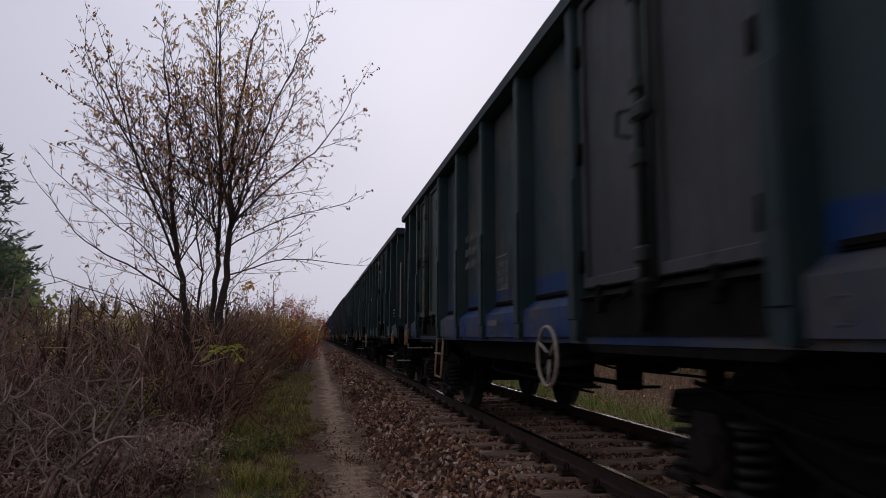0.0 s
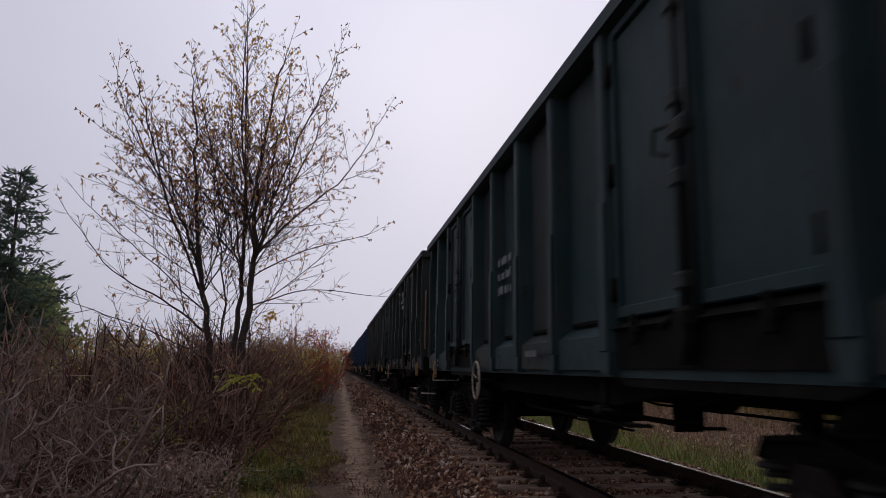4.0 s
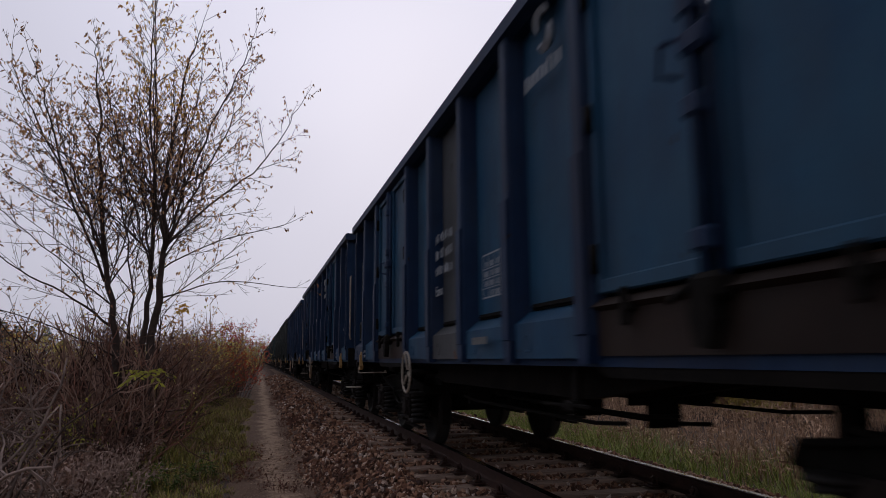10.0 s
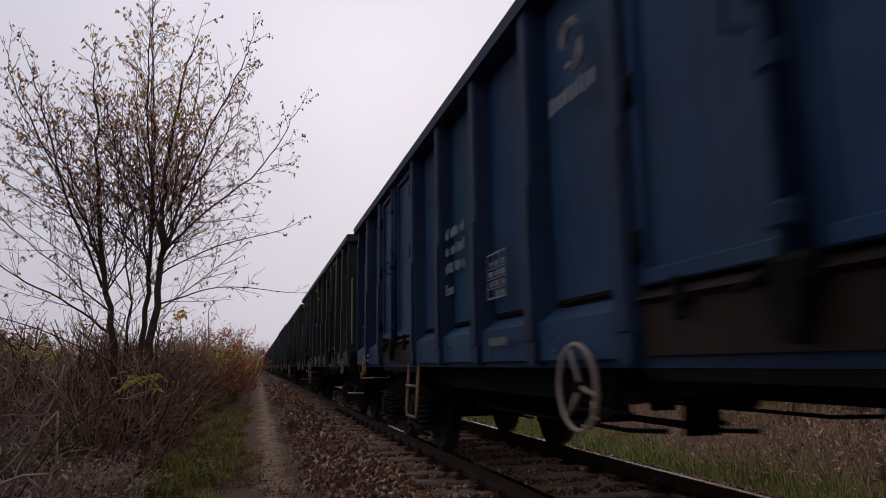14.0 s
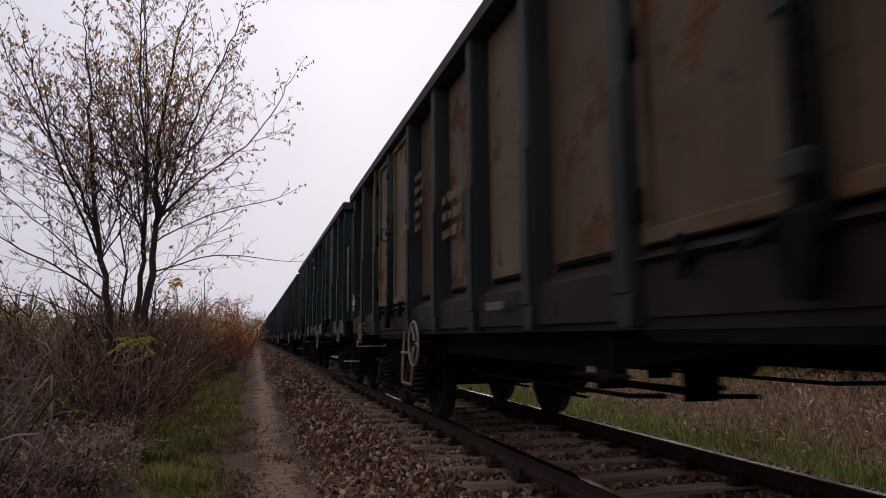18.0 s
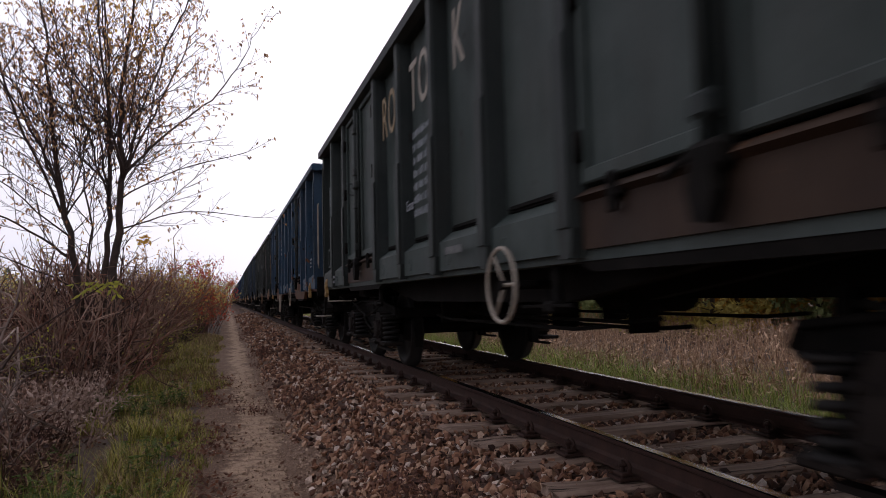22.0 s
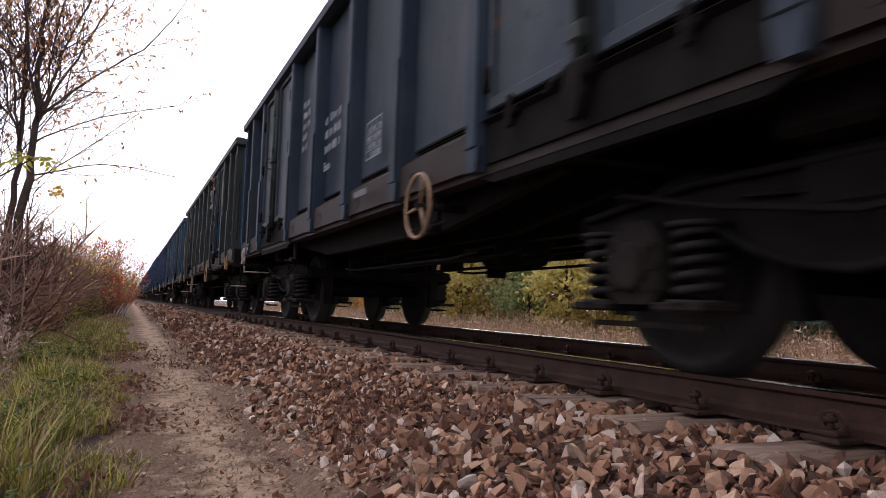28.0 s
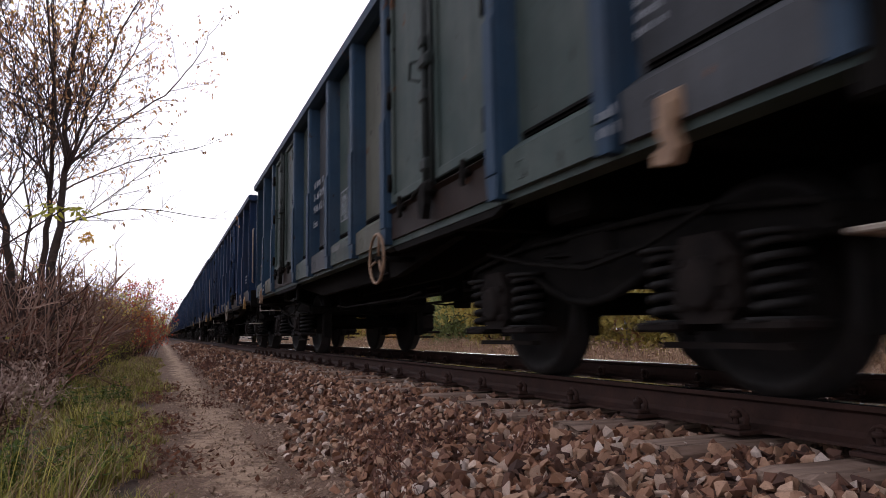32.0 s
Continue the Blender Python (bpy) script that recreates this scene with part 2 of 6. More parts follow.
YELLOW = rough_stuff("ochre_yellow_paint", (0.40, 0.25, 0.085), (0.26, 0.15, 0.055), 10, 0.6, 0.2, 0.002)
TAN = rough_stuff("tan_paint", (0.34, 0.22, 0.13), (0.22, 0.13, 0.08), 10, 0.6, 0.2, 0.002)
WHITE = rough_stuff("weathered_white_lettering", (0.36, 0.38, 0.40), (0.19, 0.21, 0.23), 20, 0.7, 0.0)
FADED = rough_stuff("faded_lettering", (0.17, 0.17, 0.16), (0.08, 0.085, 0.085), 20, 0.7, 0.0)
BUFF = rough_stuff("buff_lettering", (0.36, 0.26, 0.14), (0.22, 0.16, 0.09), 20, 0.7, 0.0)
PAPER = rough_stuff("white_card", (0.70, 0.70, 0.76), (0.6, 0.6, 0.65), 20, 0.7, 0.0)
INK = rough_stuff("dark_ink", (0.02, 0.02, 0.035), (0.03, 0.03, 0.04), 20, 0.7, 0.0)
ORANGE = rough_stuff("orange_sign", (0.55, 0.2, 0.04), (0.45, 0.16, 0.04), 20, 0.6, 0.0)
RED = rough_stuff("red_lamp_glass", (0.35, 0.05, 0.03), (0.25, 0.04, 0.03), 20, 0.4, 0.0)
RAIL_SIDE = rough_stuff("rusty_rail", (0.030, 0.014, 0.010), (0.055, 0.025, 0.017), 8, 0.8, 0.3, 0.003)
RAIL_HEAD = rough_stuff("polished_rail_head", (0.78, 0.77, 0.78), (0.66, 0.65, 0.66), 4, 0.2, 0.05, 0.001, 1.0)

def timber_stuff():
    """Old sleeper wood: long grain, open cracks, dusty tan over dark brown."""
    m, t, bs = nodes_of("weathered_timber")
    c = place_of(t)
    grain = noise_node(t, c, 9.0, 5, 0.65, (0.12, 2.2, 2.2))
    crack = noise_node(t, c, 16.0, 4, 0.7, (0.07, 1.6, 1.6))
    dust = noise_node(t, c, 4.0, 4, 0.6)
    col = mixed(t, ramp(t, grain, 0.35, 0.65), (0.40, 0.285, 0.215), (0.20, 0.135, 0.10))
    col = mixed(t, calc(t, 'MULTIPLY', ramp(t, dust, 0.5, 0.7), 0.6), col, (0.17, 0.10, 0.07))
    col = mixed(t, ramp(t, crack, 0.60, 0.66), col, (0.035, 0.024, 0.02))
    t.links.new(col, bs.inputs["Base Color"])
    bs.inputs["Roughness"].default_value, bs.inputs["Specular IOR Level"].default_value = 0.9, 0.2
    relief(t, bs, calc(t, 'SUBTRACT', grain, ramp(t, crack, 0.58, 0.66)), 1.0, 0.012)
    return m


SLEEPER = timber_stuff()


def stone_stuff(name, by):
    """Broken stone: mostly dull red-brown, some nearly black, a few pale; each stone its own tone."""
    m, t, bs = nodes_of(name)
    c = place_of(t, by == "object")
    if by == "object":
        src = t.nodes.new("ShaderNodeObjectInfo").outputs["Random"]
    else:
        src = t.nodes.new("ShaderNodeNewGeometry").outputs["Random Per Island"]
    r = t.nodes.new("ShaderNodeValToRGB")
    r.color_ramp.elements[0].color = (0.055, 0.034, 0.028, 1)
    r.color_ramp.elements[1].color = (0.74, 0.63, 0.54, 1)
    for at, col in ((0.28, (0.17, 0.083, 0.053, 1)), (0.6, (0.36, 0.185, 0.108, 1)), (0.86, (0.52, 0.335, 0.22, 1))):
        e = r.color_ramp.elements.new(at)
        e.color = col
    t.links.new(src, r.inputs[0])
    n, fine = noise_node(t, c, 26, 4), noise_node(t, c, 120, 3)
    col = mixed(t, calc(t, 'MULTIPLY', ramp(t, n, 0.45, 0.7), 0.4), r.outputs[0], (0.15, 0.075, 0.05))
    col = mixed(t, calc(t, 'MULTIPLY', ramp(t, fine, 0.5, 0.8), 0.4), col, (0.05, 0.03, 0.025))
    t.links.new(col, bs.inputs["Base Color"])
    bs.inputs["Roughness"].default_value, bs.inputs["Specular IOR Level"].default_value = 0.85, 0.25
    relief(t, bs, n, 0.5, 0.01)
    return m


STONE, STONE_ONE = stone_stuff("ballast_stone", "island"), stone_stuff("ballast_stone_loose", "object")


def bed_stuff():
    """Fine dark stone between the ballast; towards the path it goes over into trodden dirt."""
    m, t, bs = nodes_of("ballast_bed")
    c = place_of(t, False)
    mid, fine = noise_node(t, c, 3.0, 5, 0.7), noise_node(t, c, 40.0, 4, 0.7)
    sep = t.nodes.new("ShaderNodeSeparateXYZ")
    t.links.new(c, sep.inputs[0])
    at = calc(t, 'ADD', sep.outputs[0], calc(t, 'MULTIPLY', calc(t, 'SUBTRACT', mid, 0.5), 1.2))
    dirt = mixed(t, ramp(t, fine, 0.35, 0.65), (0.25, 0.16, 0.108), (0.11, 0.068, 0.048))
    stone = mixed(t, ramp(t, fine, 0.35, 0.65), (0.14, 0.08, 0.055), (0.05, 0.03, 0.024))
    t.links.new(mixed(t, ramp(t, at, 0.75, 1.15), dirt, stone), bs.inputs["Base Color"])
    bs.inputs["Roughness"].default_value, bs.inputs["Specular IOR Level"].default_value = 0.95, 0.15
    relief(t, bs, calc(t, 'ADD', calc(t, 'MULTIPLY', mid, 2.0), fine), 0.9, 0.025)
    return m


BED = bed_stuff()
GRAVEL = rough_stuff("path_gravel", (0.48, 0.345, 0.25), (0.25, 0.165, 0.115), 9, 0.9, 0.3, 0.004, 0.0, "island")


def path_stuff():
    """Trodden pale dirt with frayed edges that go over into darker reddish crumbs."""
    m, t, bs = nodes_of("trodden_dirt")
    c = place_of(t, False)
    broad, mid, fine = noise_node(t, c, 1.3, 3), noise_node(t, c, 7.0, 5, 0.7), noise_node(t, c, 45.0, 4, 0.7)
    sep = t.nodes.new("ShaderNodeSeparateXYZ")
    t.links.new(c, sep.inputs[0])
    off = calc(t, 'ABSOLUTE', calc(t, 'SUBTRACT', calc(t, 'ADD', sep.outputs[0], calc(t, 'MULTIPLY', calc(t, 'SUBTRACT', broad, 0.5), 0.9)), 0.43), 0.0)
    off = calc(t, 'ADD', off, calc(t, 'MULTIPLY', calc(t, 'SUBTRACT', mid, 0.5), 1.1))
    pale = mixed(t, ramp(t, fine, 0.35, 0.7), (0.45, 0.315, 0.215), (0.27, 0.18, 0.122))
    crumb = mixed(t, ramp(t, fine, 0.35, 0.65), (0.20, 0.122, 0.08), (0.085, 0.052, 0.037))
    t.links.new(mixed(t, ramp(t, off, 0.02, 0.26), pale, crumb), bs.inputs["Base Color"])
    bs.inputs["Roughness"].default_value, bs.inputs["Specular IOR Level"].default_value = 0.95, 0.15
    relief(t, bs, calc(t, 'ADD', calc(t, 'MULTIPLY', mid, 2.0), fine), 0.8, 0.02)
    return m


PATH_DIRT = path_stuff()
SOIL = rough_stuff("leaf_littered_soil", (0.085, 0.05, 0.036), (0.045, 0.028, 0.021), 6, 0.95, 0.8, 0.03)
GRASS = rough_stuff("meadow_grass", (0.12, 0.15, 0.024), (0.52, 0.44, 0.10), 5, 0.8, 0.0, 0.01, 0.0, "island")
TRACK_GRASS = rough_stuff("trackside_meadow_grass", (0.16, 0.24, 0.04), (0.42, 0.43, 0.11), 5, 0.8, 0.0, 0.01, 0.0, "island")
DRY_GRASS = rough_stuff("dry_grass", (0.46, 0.32, 0.18), (0.18, 0.115, 0.065), 5, 0.85, 0.0, 0.01, 0.0, "island")
STRAW = rough_stuff("dead_reeds", (0.72, 0.50, 0.33), (0.24, 0.13, 0.08), 5, 0.9, 0.0, 0.01, 0.0, "island")
WEED = rough_stuff("dead_weeds", (0.50, 0.315, 0.225), (0.075, 0.039, 0.028), 5, 0.9, 0.0, 0.01, 0.0, "island")
WEED_DARK = rough_stuff("withered_weeds", (0.17, 0.085, 0.06), (0.028, 0.015, 0.012), 5, 0.9, 0.0, 0.01, 0.0, "island")
WEED_PALE = rough_stuff("bleached_weeds", (0.56, 0.415, 0.335), (0.18, 0.11, 0.082), 5, 0.9, 0.0, 0.01, 0.0, "island")
TWIG_DARK = rough_stuff("dark_twigs", (0.11, 0.06, 0.045), (0.022, 0.013, 0.011), 4, 0.9, 0.0, 0.01, 0.0, "island")
TWIG_PALE = rough_stuff("pale_twigs", (0.41, 0.26, 0.19), (0.12, 0.068, 0.05), 4, 0.9, 0.0, 0.01, 0.0, "island")
RED_WEED = rough_stuff("russet_weeds", (0.24, 0.115, 0.078), (0.085, 0.045, 0.036), 5, 0.9, 0.0, 0.01, 0.0, "island")
BARK = rough_stuff("dark_bark", (0.09, 0.063, 0.05), (0.04, 0.029, 0.024), 7, 0.9, 0.6, 0.01)
TWIG = rough_stuff("bare_twigs", (0.095, 0.064, 0.052), (0.045, 0.031, 0.026), 4, 0.9, 0.0)
SHRUB_TWIG = rough_stuff("grey_brown_twigs", (0.37, 0.235, 0.175), (0.045, 0.026, 0.02), 4, 0.9, 0.0, 0.01, 0.0, "island")
TWIG_RED = rough_stuff("reddish_twigs", (0.34, 0.165, 0.11), (0.05, 0.024, 0.019), 4, 0.9, 0.0, 0.01, 0.0, "island")
BIRCH = rough_stuff("birch_bark", (0.42, 0.40, 0.36), (0.15, 0.14, 0.12), 7, 0.8, 0.2, 0.004)


def leaves(name, a, b):
    """Thin leaves that let some light through."""
    m = rough_stuff(name, a, b, 6, 0.75, 0.0, 0.01, 0.0, "island")
    t = m.node_tree
    bs = t.nodes["Principled BSDF"]
    tr = t.nodes.new("ShaderNodeBsdfTranslucent")
    t.links.new(bs.inputs["Base Color"].links[0].from_socket, tr.inputs[0])
    mx = t.nodes.new("ShaderNodeMixShader")
    mx.inputs[0].default_value = 0.5
    t.links.new(bs.outputs[0], mx.inputs[1])
    t.links.new(tr.outputs[0], mx.inputs[2])
    t.links.new(mx.outputs[0], t.nodes["Material Output"].inputs[0])
    return m


LEAF_TAN = leaves("autumn_leaves_tan", (0.68, 0.38, 0.18), (0.42, 0.22, 0.10))
LEAF_BROWN = leaves("withered_leaves", (0.36, 0.19, 0.11), (0.18, 0.095, 0.06))
LEAF_RUST = leaves("autumn_leaves_rust", (0.56, 0.34, 0.15), (0.36, 0.22, 0.10))
LEAF_GOLD = leaves("autumn_leaves_gold", (0.74, 0.44, 0.09), (0.50, 0.28, 0.07))
LEAF_ORANGE = leaves("autumn_leaves_orange", (0.62, 0.32, 0.08), (0.34, 0.17, 0.06))
LEAF_RED = leaves("autumn_leaves_red", (0.62, 0.10, 0.05), (0.34, 0.07, 0.04))
LEAF_LIME = leaves("yellow_green_leaves", (0.46, 0.44, 0.07), (0.28, 0.28, 0.055))
LEAF_GREEN = leaves("dull_green_leaves", (0.36, 0.40, 0.17), (0.22, 0.26, 0.11))
LEAF_OLIVE = leaves("olive_yellow_leaves", (0.68, 0.56, 0.17), (0.42, 0.36, 0.12))
NEEDLE = leaves("conifer_needles", (0.15, 0.20, 0.15), (0.08, 0.115, 0.085))


# ---- mesh helpers ----
def bx(bm, lo, hi, chamfer=0.0):
    """A box, its long edges chamfered."""
    vs = [bm.verts.new((x, y, z)) for x in (lo[0], hi[0]) for y in (lo[1], hi[1]) for z in (lo[2], hi[2])]
    fs = [bm.faces.new([vs[i] for i in q]) for q in ((0, 1, 3, 2), (4, 6, 7, 5), (0, 4, 5, 1), (2, 3, 7, 6), (0, 2, 6, 4), (1, 5, 7, 3))]
    if chamfer:
        bmesh.ops.bevel(bm, geom=list({e for f in fs for e in f.edges}), offset=chamfer, segments=1, affect='EDGES')


def prism(bm, outline, axis, a, b):
    """Extrudes an outline along an axis from a to b; the outline gives the two other coordinates in order."""
    def at(p, s):
        q = list(p)
        q.insert(axis, s)
        return bm.verts.new(q)
    one, two = [at(p, a) for p in outline], [at(p, b) for p in outline]
    n = len(one)
    bm.faces.new(one)
    bm.faces.new(two[::-1])
    for i in range(n):
        bm.faces.new((one[i], two[i], two[(i + 1) % n], one[(i + 1) % n]))
    bmesh.ops.recalc_face_normals(bm, faces=bm.faces)


def tube(bm, pts, radii, n=6, closed=False):
    """A round bar along points; radii: one number or one for each point."""
    pts = [Vector(p) for p in pts]
    if isinstance(radii, (int, float)):
        radii = [radii] * len(pts)
    rings, side = [], None
    for i, p in enumerate(pts):
        if closed:
            d = pts[(i + 1) % len(pts)] - pts[i - 1]
        else:
            d = pts[min(i + 1, len(pts) - 1)] - pts[max(i - 1, 0)]
        d.normalize()
        if side is None:
            side = d.cross(Vector((0, 0, 1)) if abs(d.z) < 0.9 else Vector((1, 0, 0)))
        side = (side - d * side.dot(d)).normalized()
        up = d.cross(side)
        rings.append([bm.verts.new(p + (side * math.cos(a) + up * math.sin(a)) * radii[i]) for a in (2 * math.pi * k / n for k in range(n))])
    for i in range(len(rings) - (0 if closed else 1)):
        r, s = rings[i], rings[(i + 1) % len(rings)]
        for k in range(n):
            f = bm.faces.new((r[k], r[(k + 1) % n], s[(k + 1) % n], s[k]))
            f.smooth = n > 5
    if not closed:
        bm.faces.new(rings[0][::-1])
        bm.faces.new(rings[-1])


def lathe(bm, profile, axis=0, n=20, centre=(0, 0, 0)):
    """Turns a profile of (along, radius) round an axis."""
    rings = []
    for a, r in profile:
        ring = []
        for k in range(n):
            w = 2 * math.pi * k / n
            p = [r * math.cos(w), r * math.sin(w)]
            p.insert(axis, a)
            ring.append(bm.verts.new([p[i] + centre[i] for i in range(3)]))
        rings.append(ring)
    for r, s in zip(rings, rings[1:]):
        for k in range(n):
            bm.faces.new((r[k], r[(k + 1) % n], s[(k + 1) % n], s[k])).smooth = True
    bm.faces.new(rings[0][::-1])
    bm.faces.new(rings[-1])
    bmesh.ops.recalc_face_normals(bm, faces=bm.faces)


def part(name, bm, material, parent=None, label=""):
    """Links a bmesh as one mesh object under a thing."""
    me = bpy.data.meshes.new(name)
    bm.to_mesh(me)
    bm.free()
    me.materials.append(material)
    ob = new(name, me)
    ob.parent = parent
    if label:
        ob["label"] = label
    return ob


SHAPES = {}
TOP = 3.3  # height of a wagon's rim over the rail; wagon_of() sets it by the type
INSET = -0.03  # how far the wagon sides stand in from the drawn outline


def piece(name, key, build, material, parent, at=(0, 0, 0), label="", turn=0.0):
    """A part whose mesh is built once for each key and shared; its paint is its own."""
    key = (key, TOP)
    if key not in SHAPES:
        bm = bmesh.new()
        build(bm)
        for v in bm.verts:
            if 1.2 < abs(v.co.x) < 1.9 and not isinstance(parent, type(None)) and parent.name != "railway_track":
                v.co.x -= math.copysign(INSET, v.co.x)
        me = bpy.data.meshes.new(name)
        bm.to_mesh(me)
        bm.free()
        me.materials.append(material)
        SHAPES[key] = me
    ob = new(name, SHAPES[key])
    ob.parent, ob.location = parent, (at[0] + INSET if at[0] < -1.2 else at[0], at[1], at[2])
    if turn:
        ob.rotation_euler = (0, 0, turn)
    ob.material_slots[0].link = 'OBJECT'
    ob.material_slots[0].material = material
    if label:
        ob["label"] = label
    return ob


def raw_mesh(name, verts, faces, material, parent=None):
    me = bpy.data.meshes.new(name)
    me.from_pydata(verts, [], faces)
    me.materials.append(material)
    ob = new(name, me)
    ob.parent = parent
    return ob
# ---- ground, path, ballast, track ----
rnd = random.Random(4)


def lump(x, y, s):
    return noise.noise((x * s, y * s, 0.3))


def ground_height(x, y):
    """Meadow, trackside strip and formation, before small unevenness."""
    z = -0.02 if x < -0.35 else -0.035
    if x < -1.4:
        z += 0.05 * min(1.0, (-1.4 - x) / 3)
    if 0.65 < x < 5.9:
        z = -0.09
    if x >= 5.9:
        z = -0.12
    return z


def sheet(name, xs, ys, height, material):
    verts = [(x, y, height(x, y)) for y in ys for x in xs]
    n = len(xs)
    faces = [(j * n + i, j * n + i + 1, (j + 1) * n + i + 1, (j + 1) * n + i) for j in range(len(ys) - 1) for i in range(n - 1)]
    ob = raw_mesh(name, verts, faces, material)
    for p in ob.data.polygons:
        p.use_smooth = True
    return ob


def steps(a, b, first, grow=1.0):
    out, d = [a], first
    while out[-1] < b:
        out.append(out[-1] + d)
        d *= grow
    return out


far_x = [-1500, -600, -250, -120, -60, -40, -28, -20, -14, -10] + [-8 + 0.4 * i for i in range(17)] + [-1.4 + 0.1 * i for i in range(22)]
far_x += [1.0 + 0.6 * i for i in range(9)] + [6.0 + 0.7 * i for i in range(12)] + [15, 18, 22, 28, 36, 50, 80, 150, 300, 700, 1500]
far_y = [-800, -300, -100, -40, -20, -10, -6] + [-4 + 0.16 * i for i in range(150)] + steps(20, 2500, 0.8, 1.12)
ground = sheet("ground", far_x, far_y, lambda x, y: ground_height(x, y) + (0.035 * lump(x, y, 0.9) * (0 if -0.5 < x < 1 else 1) + 0.022 * lump(x, y, 3) if abs(x - 3.1) > 2.5 else 0), SOIL)
tagged(ground, "dark leaf-littered soil of the meadow and verge", "ground", kind="structure")

path_y = steps(-6, 20, 0.12) + steps(20.2, 260, 0.5, 1.05)


def path_height(u, y):
    c = 1 - u * u
    return -0.045 + 0.055 * c ** 0.6 - 0.018 * max(0.0, 1 - 4 * u * u) + 0.012 * lump(u, y, 1.6) + 0.014 * lump(u * 3, y, 5)


us = [-1 + i / 9 for i in range(19)]
verts = []
for y in path_y:
    mid = 0.34 + 0.07 * lump(1, y, 0.35)
    for u in us:
        verts.append((mid + u * (0.52 + 0.09 * lump(2, y, 0.9) + 0.04 * lump(5, y, 3)), y, path_height(u, y)))
n = len(us)
dirt_path = raw_mesh("footpath", verts, [(j * n + i, j * n + i + 1, (j + 1) * n + i + 1, (j + 1) * n + i) for j in range(len(path_y) - 1) for i in range(n - 1)], PATH_DIRT)
for p in dirt_path.data.polygons:
    p.use_smooth = True
tagged(dirt_path, "narrow trodden path of pale brown dirt", "path", kind="structure")

SLEEP_0, SLEEP_D = 2.80, 0.64


def bed_height(x, y):
    """The crushed-stone bed: shoulder, flat crown a little below the sleeper tops, far shoulder."""
    foot = 0.66 + 0.22 * lump(11, y, 0.8) + 0.08 * lump(12, y, 2.5)
    if x < 1.55:
        z = 0.0 + 0.285 * max(0.0, (x - foot) / (1.55 - foot)) ** 0.85
    elif x < 4.6:
        z = 0.285
    else:
        z = 0.285 - 0.405 * min(1.0, (x - 4.6) / 1.1)
    z -= 0.03 if x < 0.66 else 0
    return z + 0.025 * lump(x, y, 2.5) + (0.05 * lump(x + 5, y, 1.1) if x < 1.3 else 0)


bed_x = [0.58 + 0.12 * i for i in range(10)] + [1.9, 2.2, 2.7, 3.07, 3.5, 4.0, 4.4, 4.6, 4.9, 5.3, 5.7, 5.9]
bed = sheet("ballast", bed_x, steps(-6, 18, 0.2) + steps(18.5, 700, 0.6, 1.07), bed_height, BED)
tagged(bed, "reddish-brown crushed stone ballast under the track", "ballast", kind="structure")

STONES = []
for k in range(9):
    bm = bmesh.new()
    r = random.Random(20 + k)
    for _ in range(9):
        v = Vector((r.gauss(0, 1), r.gauss(0, 1), r.gauss(0, 1))).normalized()
        bm.verts.new((v.x * r.uniform(0.75, 1.4), v.y * r.uniform(0.7, 1.1), v.z * r.uniform(0.5, 0.9)))
    out = bmesh.ops.convex_hull(bm, input=bm.verts)
    bmesh.ops.delete(bm, geom=[g for g in out["geom_interior"] if isinstance(g, bmesh.types.BMVert)], context='VERTS')
    bm.verts.index_update()
    STONES.append((np.array([v.co for v in bm.verts]), [[v.index for v in f.verts] for f in bm.faces]))
    bm.free()


def scatter_stones(name, spots, material, parent=None):
    verts, faces, base = [], [], 0
    r = random.Random(9)
    for x, y, z, s in spots:
        vs, fs = STONES[r.randrange(len(STONES))]
        m = np.array(Euler((r.uniform(-1.3, 1.3), r.uniform(-1.3, 1.3), r.uniform(0, 6.28))).to_matrix())
        verts.append(vs @ m.T * s + (x, y, z))
        faces += [[base + i for i in f] for f in fs]
        base += len(vs)
    return raw_mesh(name, np.concatenate(verts).tolist(), faces, material, parent)


def on_sleeper(x, y):
    return 1.74 < x < 4.4 and abs((y - SLEEP_0 + SLEEP_D / 2) % SLEEP_D - SLEEP_D / 2) < 0.115


NEAR = (1.05, 1.75, 2.3, 3.65)
spots = []
for y0, y1, gap, size in ((-1.5, 7.0, 0.038, 0.029), (7.0, 14.0, 0.046, 0.031), (14.0, 30.0, 0.10, 0.045), (30.0, 60.0, 0.17, 0.06)):
    x0, x1 = 0.72, 5.7
    for _ in range(int((x1 - x0) * (y1 - y0) / gap ** 2 * 0.85)):
        x, y = rnd.uniform(x0, x1), rnd.uniform(y0, y1)
        if y1 < 8 and NEAR[0] < x < NEAR[1] and NEAR[2] < y < NEAR[3]:
            continue
        if on_sleeper(x, y) and rnd.random() < (0.85 if x > 2.05 else 0.3):
            continue
        if abs(x - 2.32) < 0.09 or abs(x - 3.827) < 0.09:
            continue
        if x < 1.0 and rnd.random() > (x - 0.66) / 0.3 + 0.8 * lump(x, y, 1.1):
            continue
        s = size * rnd.uniform(0.6, 1.35)
        spots.append((x, y, bed_height(x, y) + s * rnd.uniform(-0.1, 0.9), s))
loose = scatter_stones("crushed_stone", spots, STONE)
tagged(loose, "broken reddish and grey ballast stones", "stones", kind="stuff")
pebbles = []
for _ in range(5500):
    y = 0.8 + 11 * rnd.random() ** 1.6
    x = rnd.gauss(0.40, 0.26)
    pebbles.append((x, y, rnd.uniform(-0.006, 0.006), rnd.uniform(0.003, 0.008) if rnd.random() < 0.93 else rnd.uniform(0.01, 0.022)))
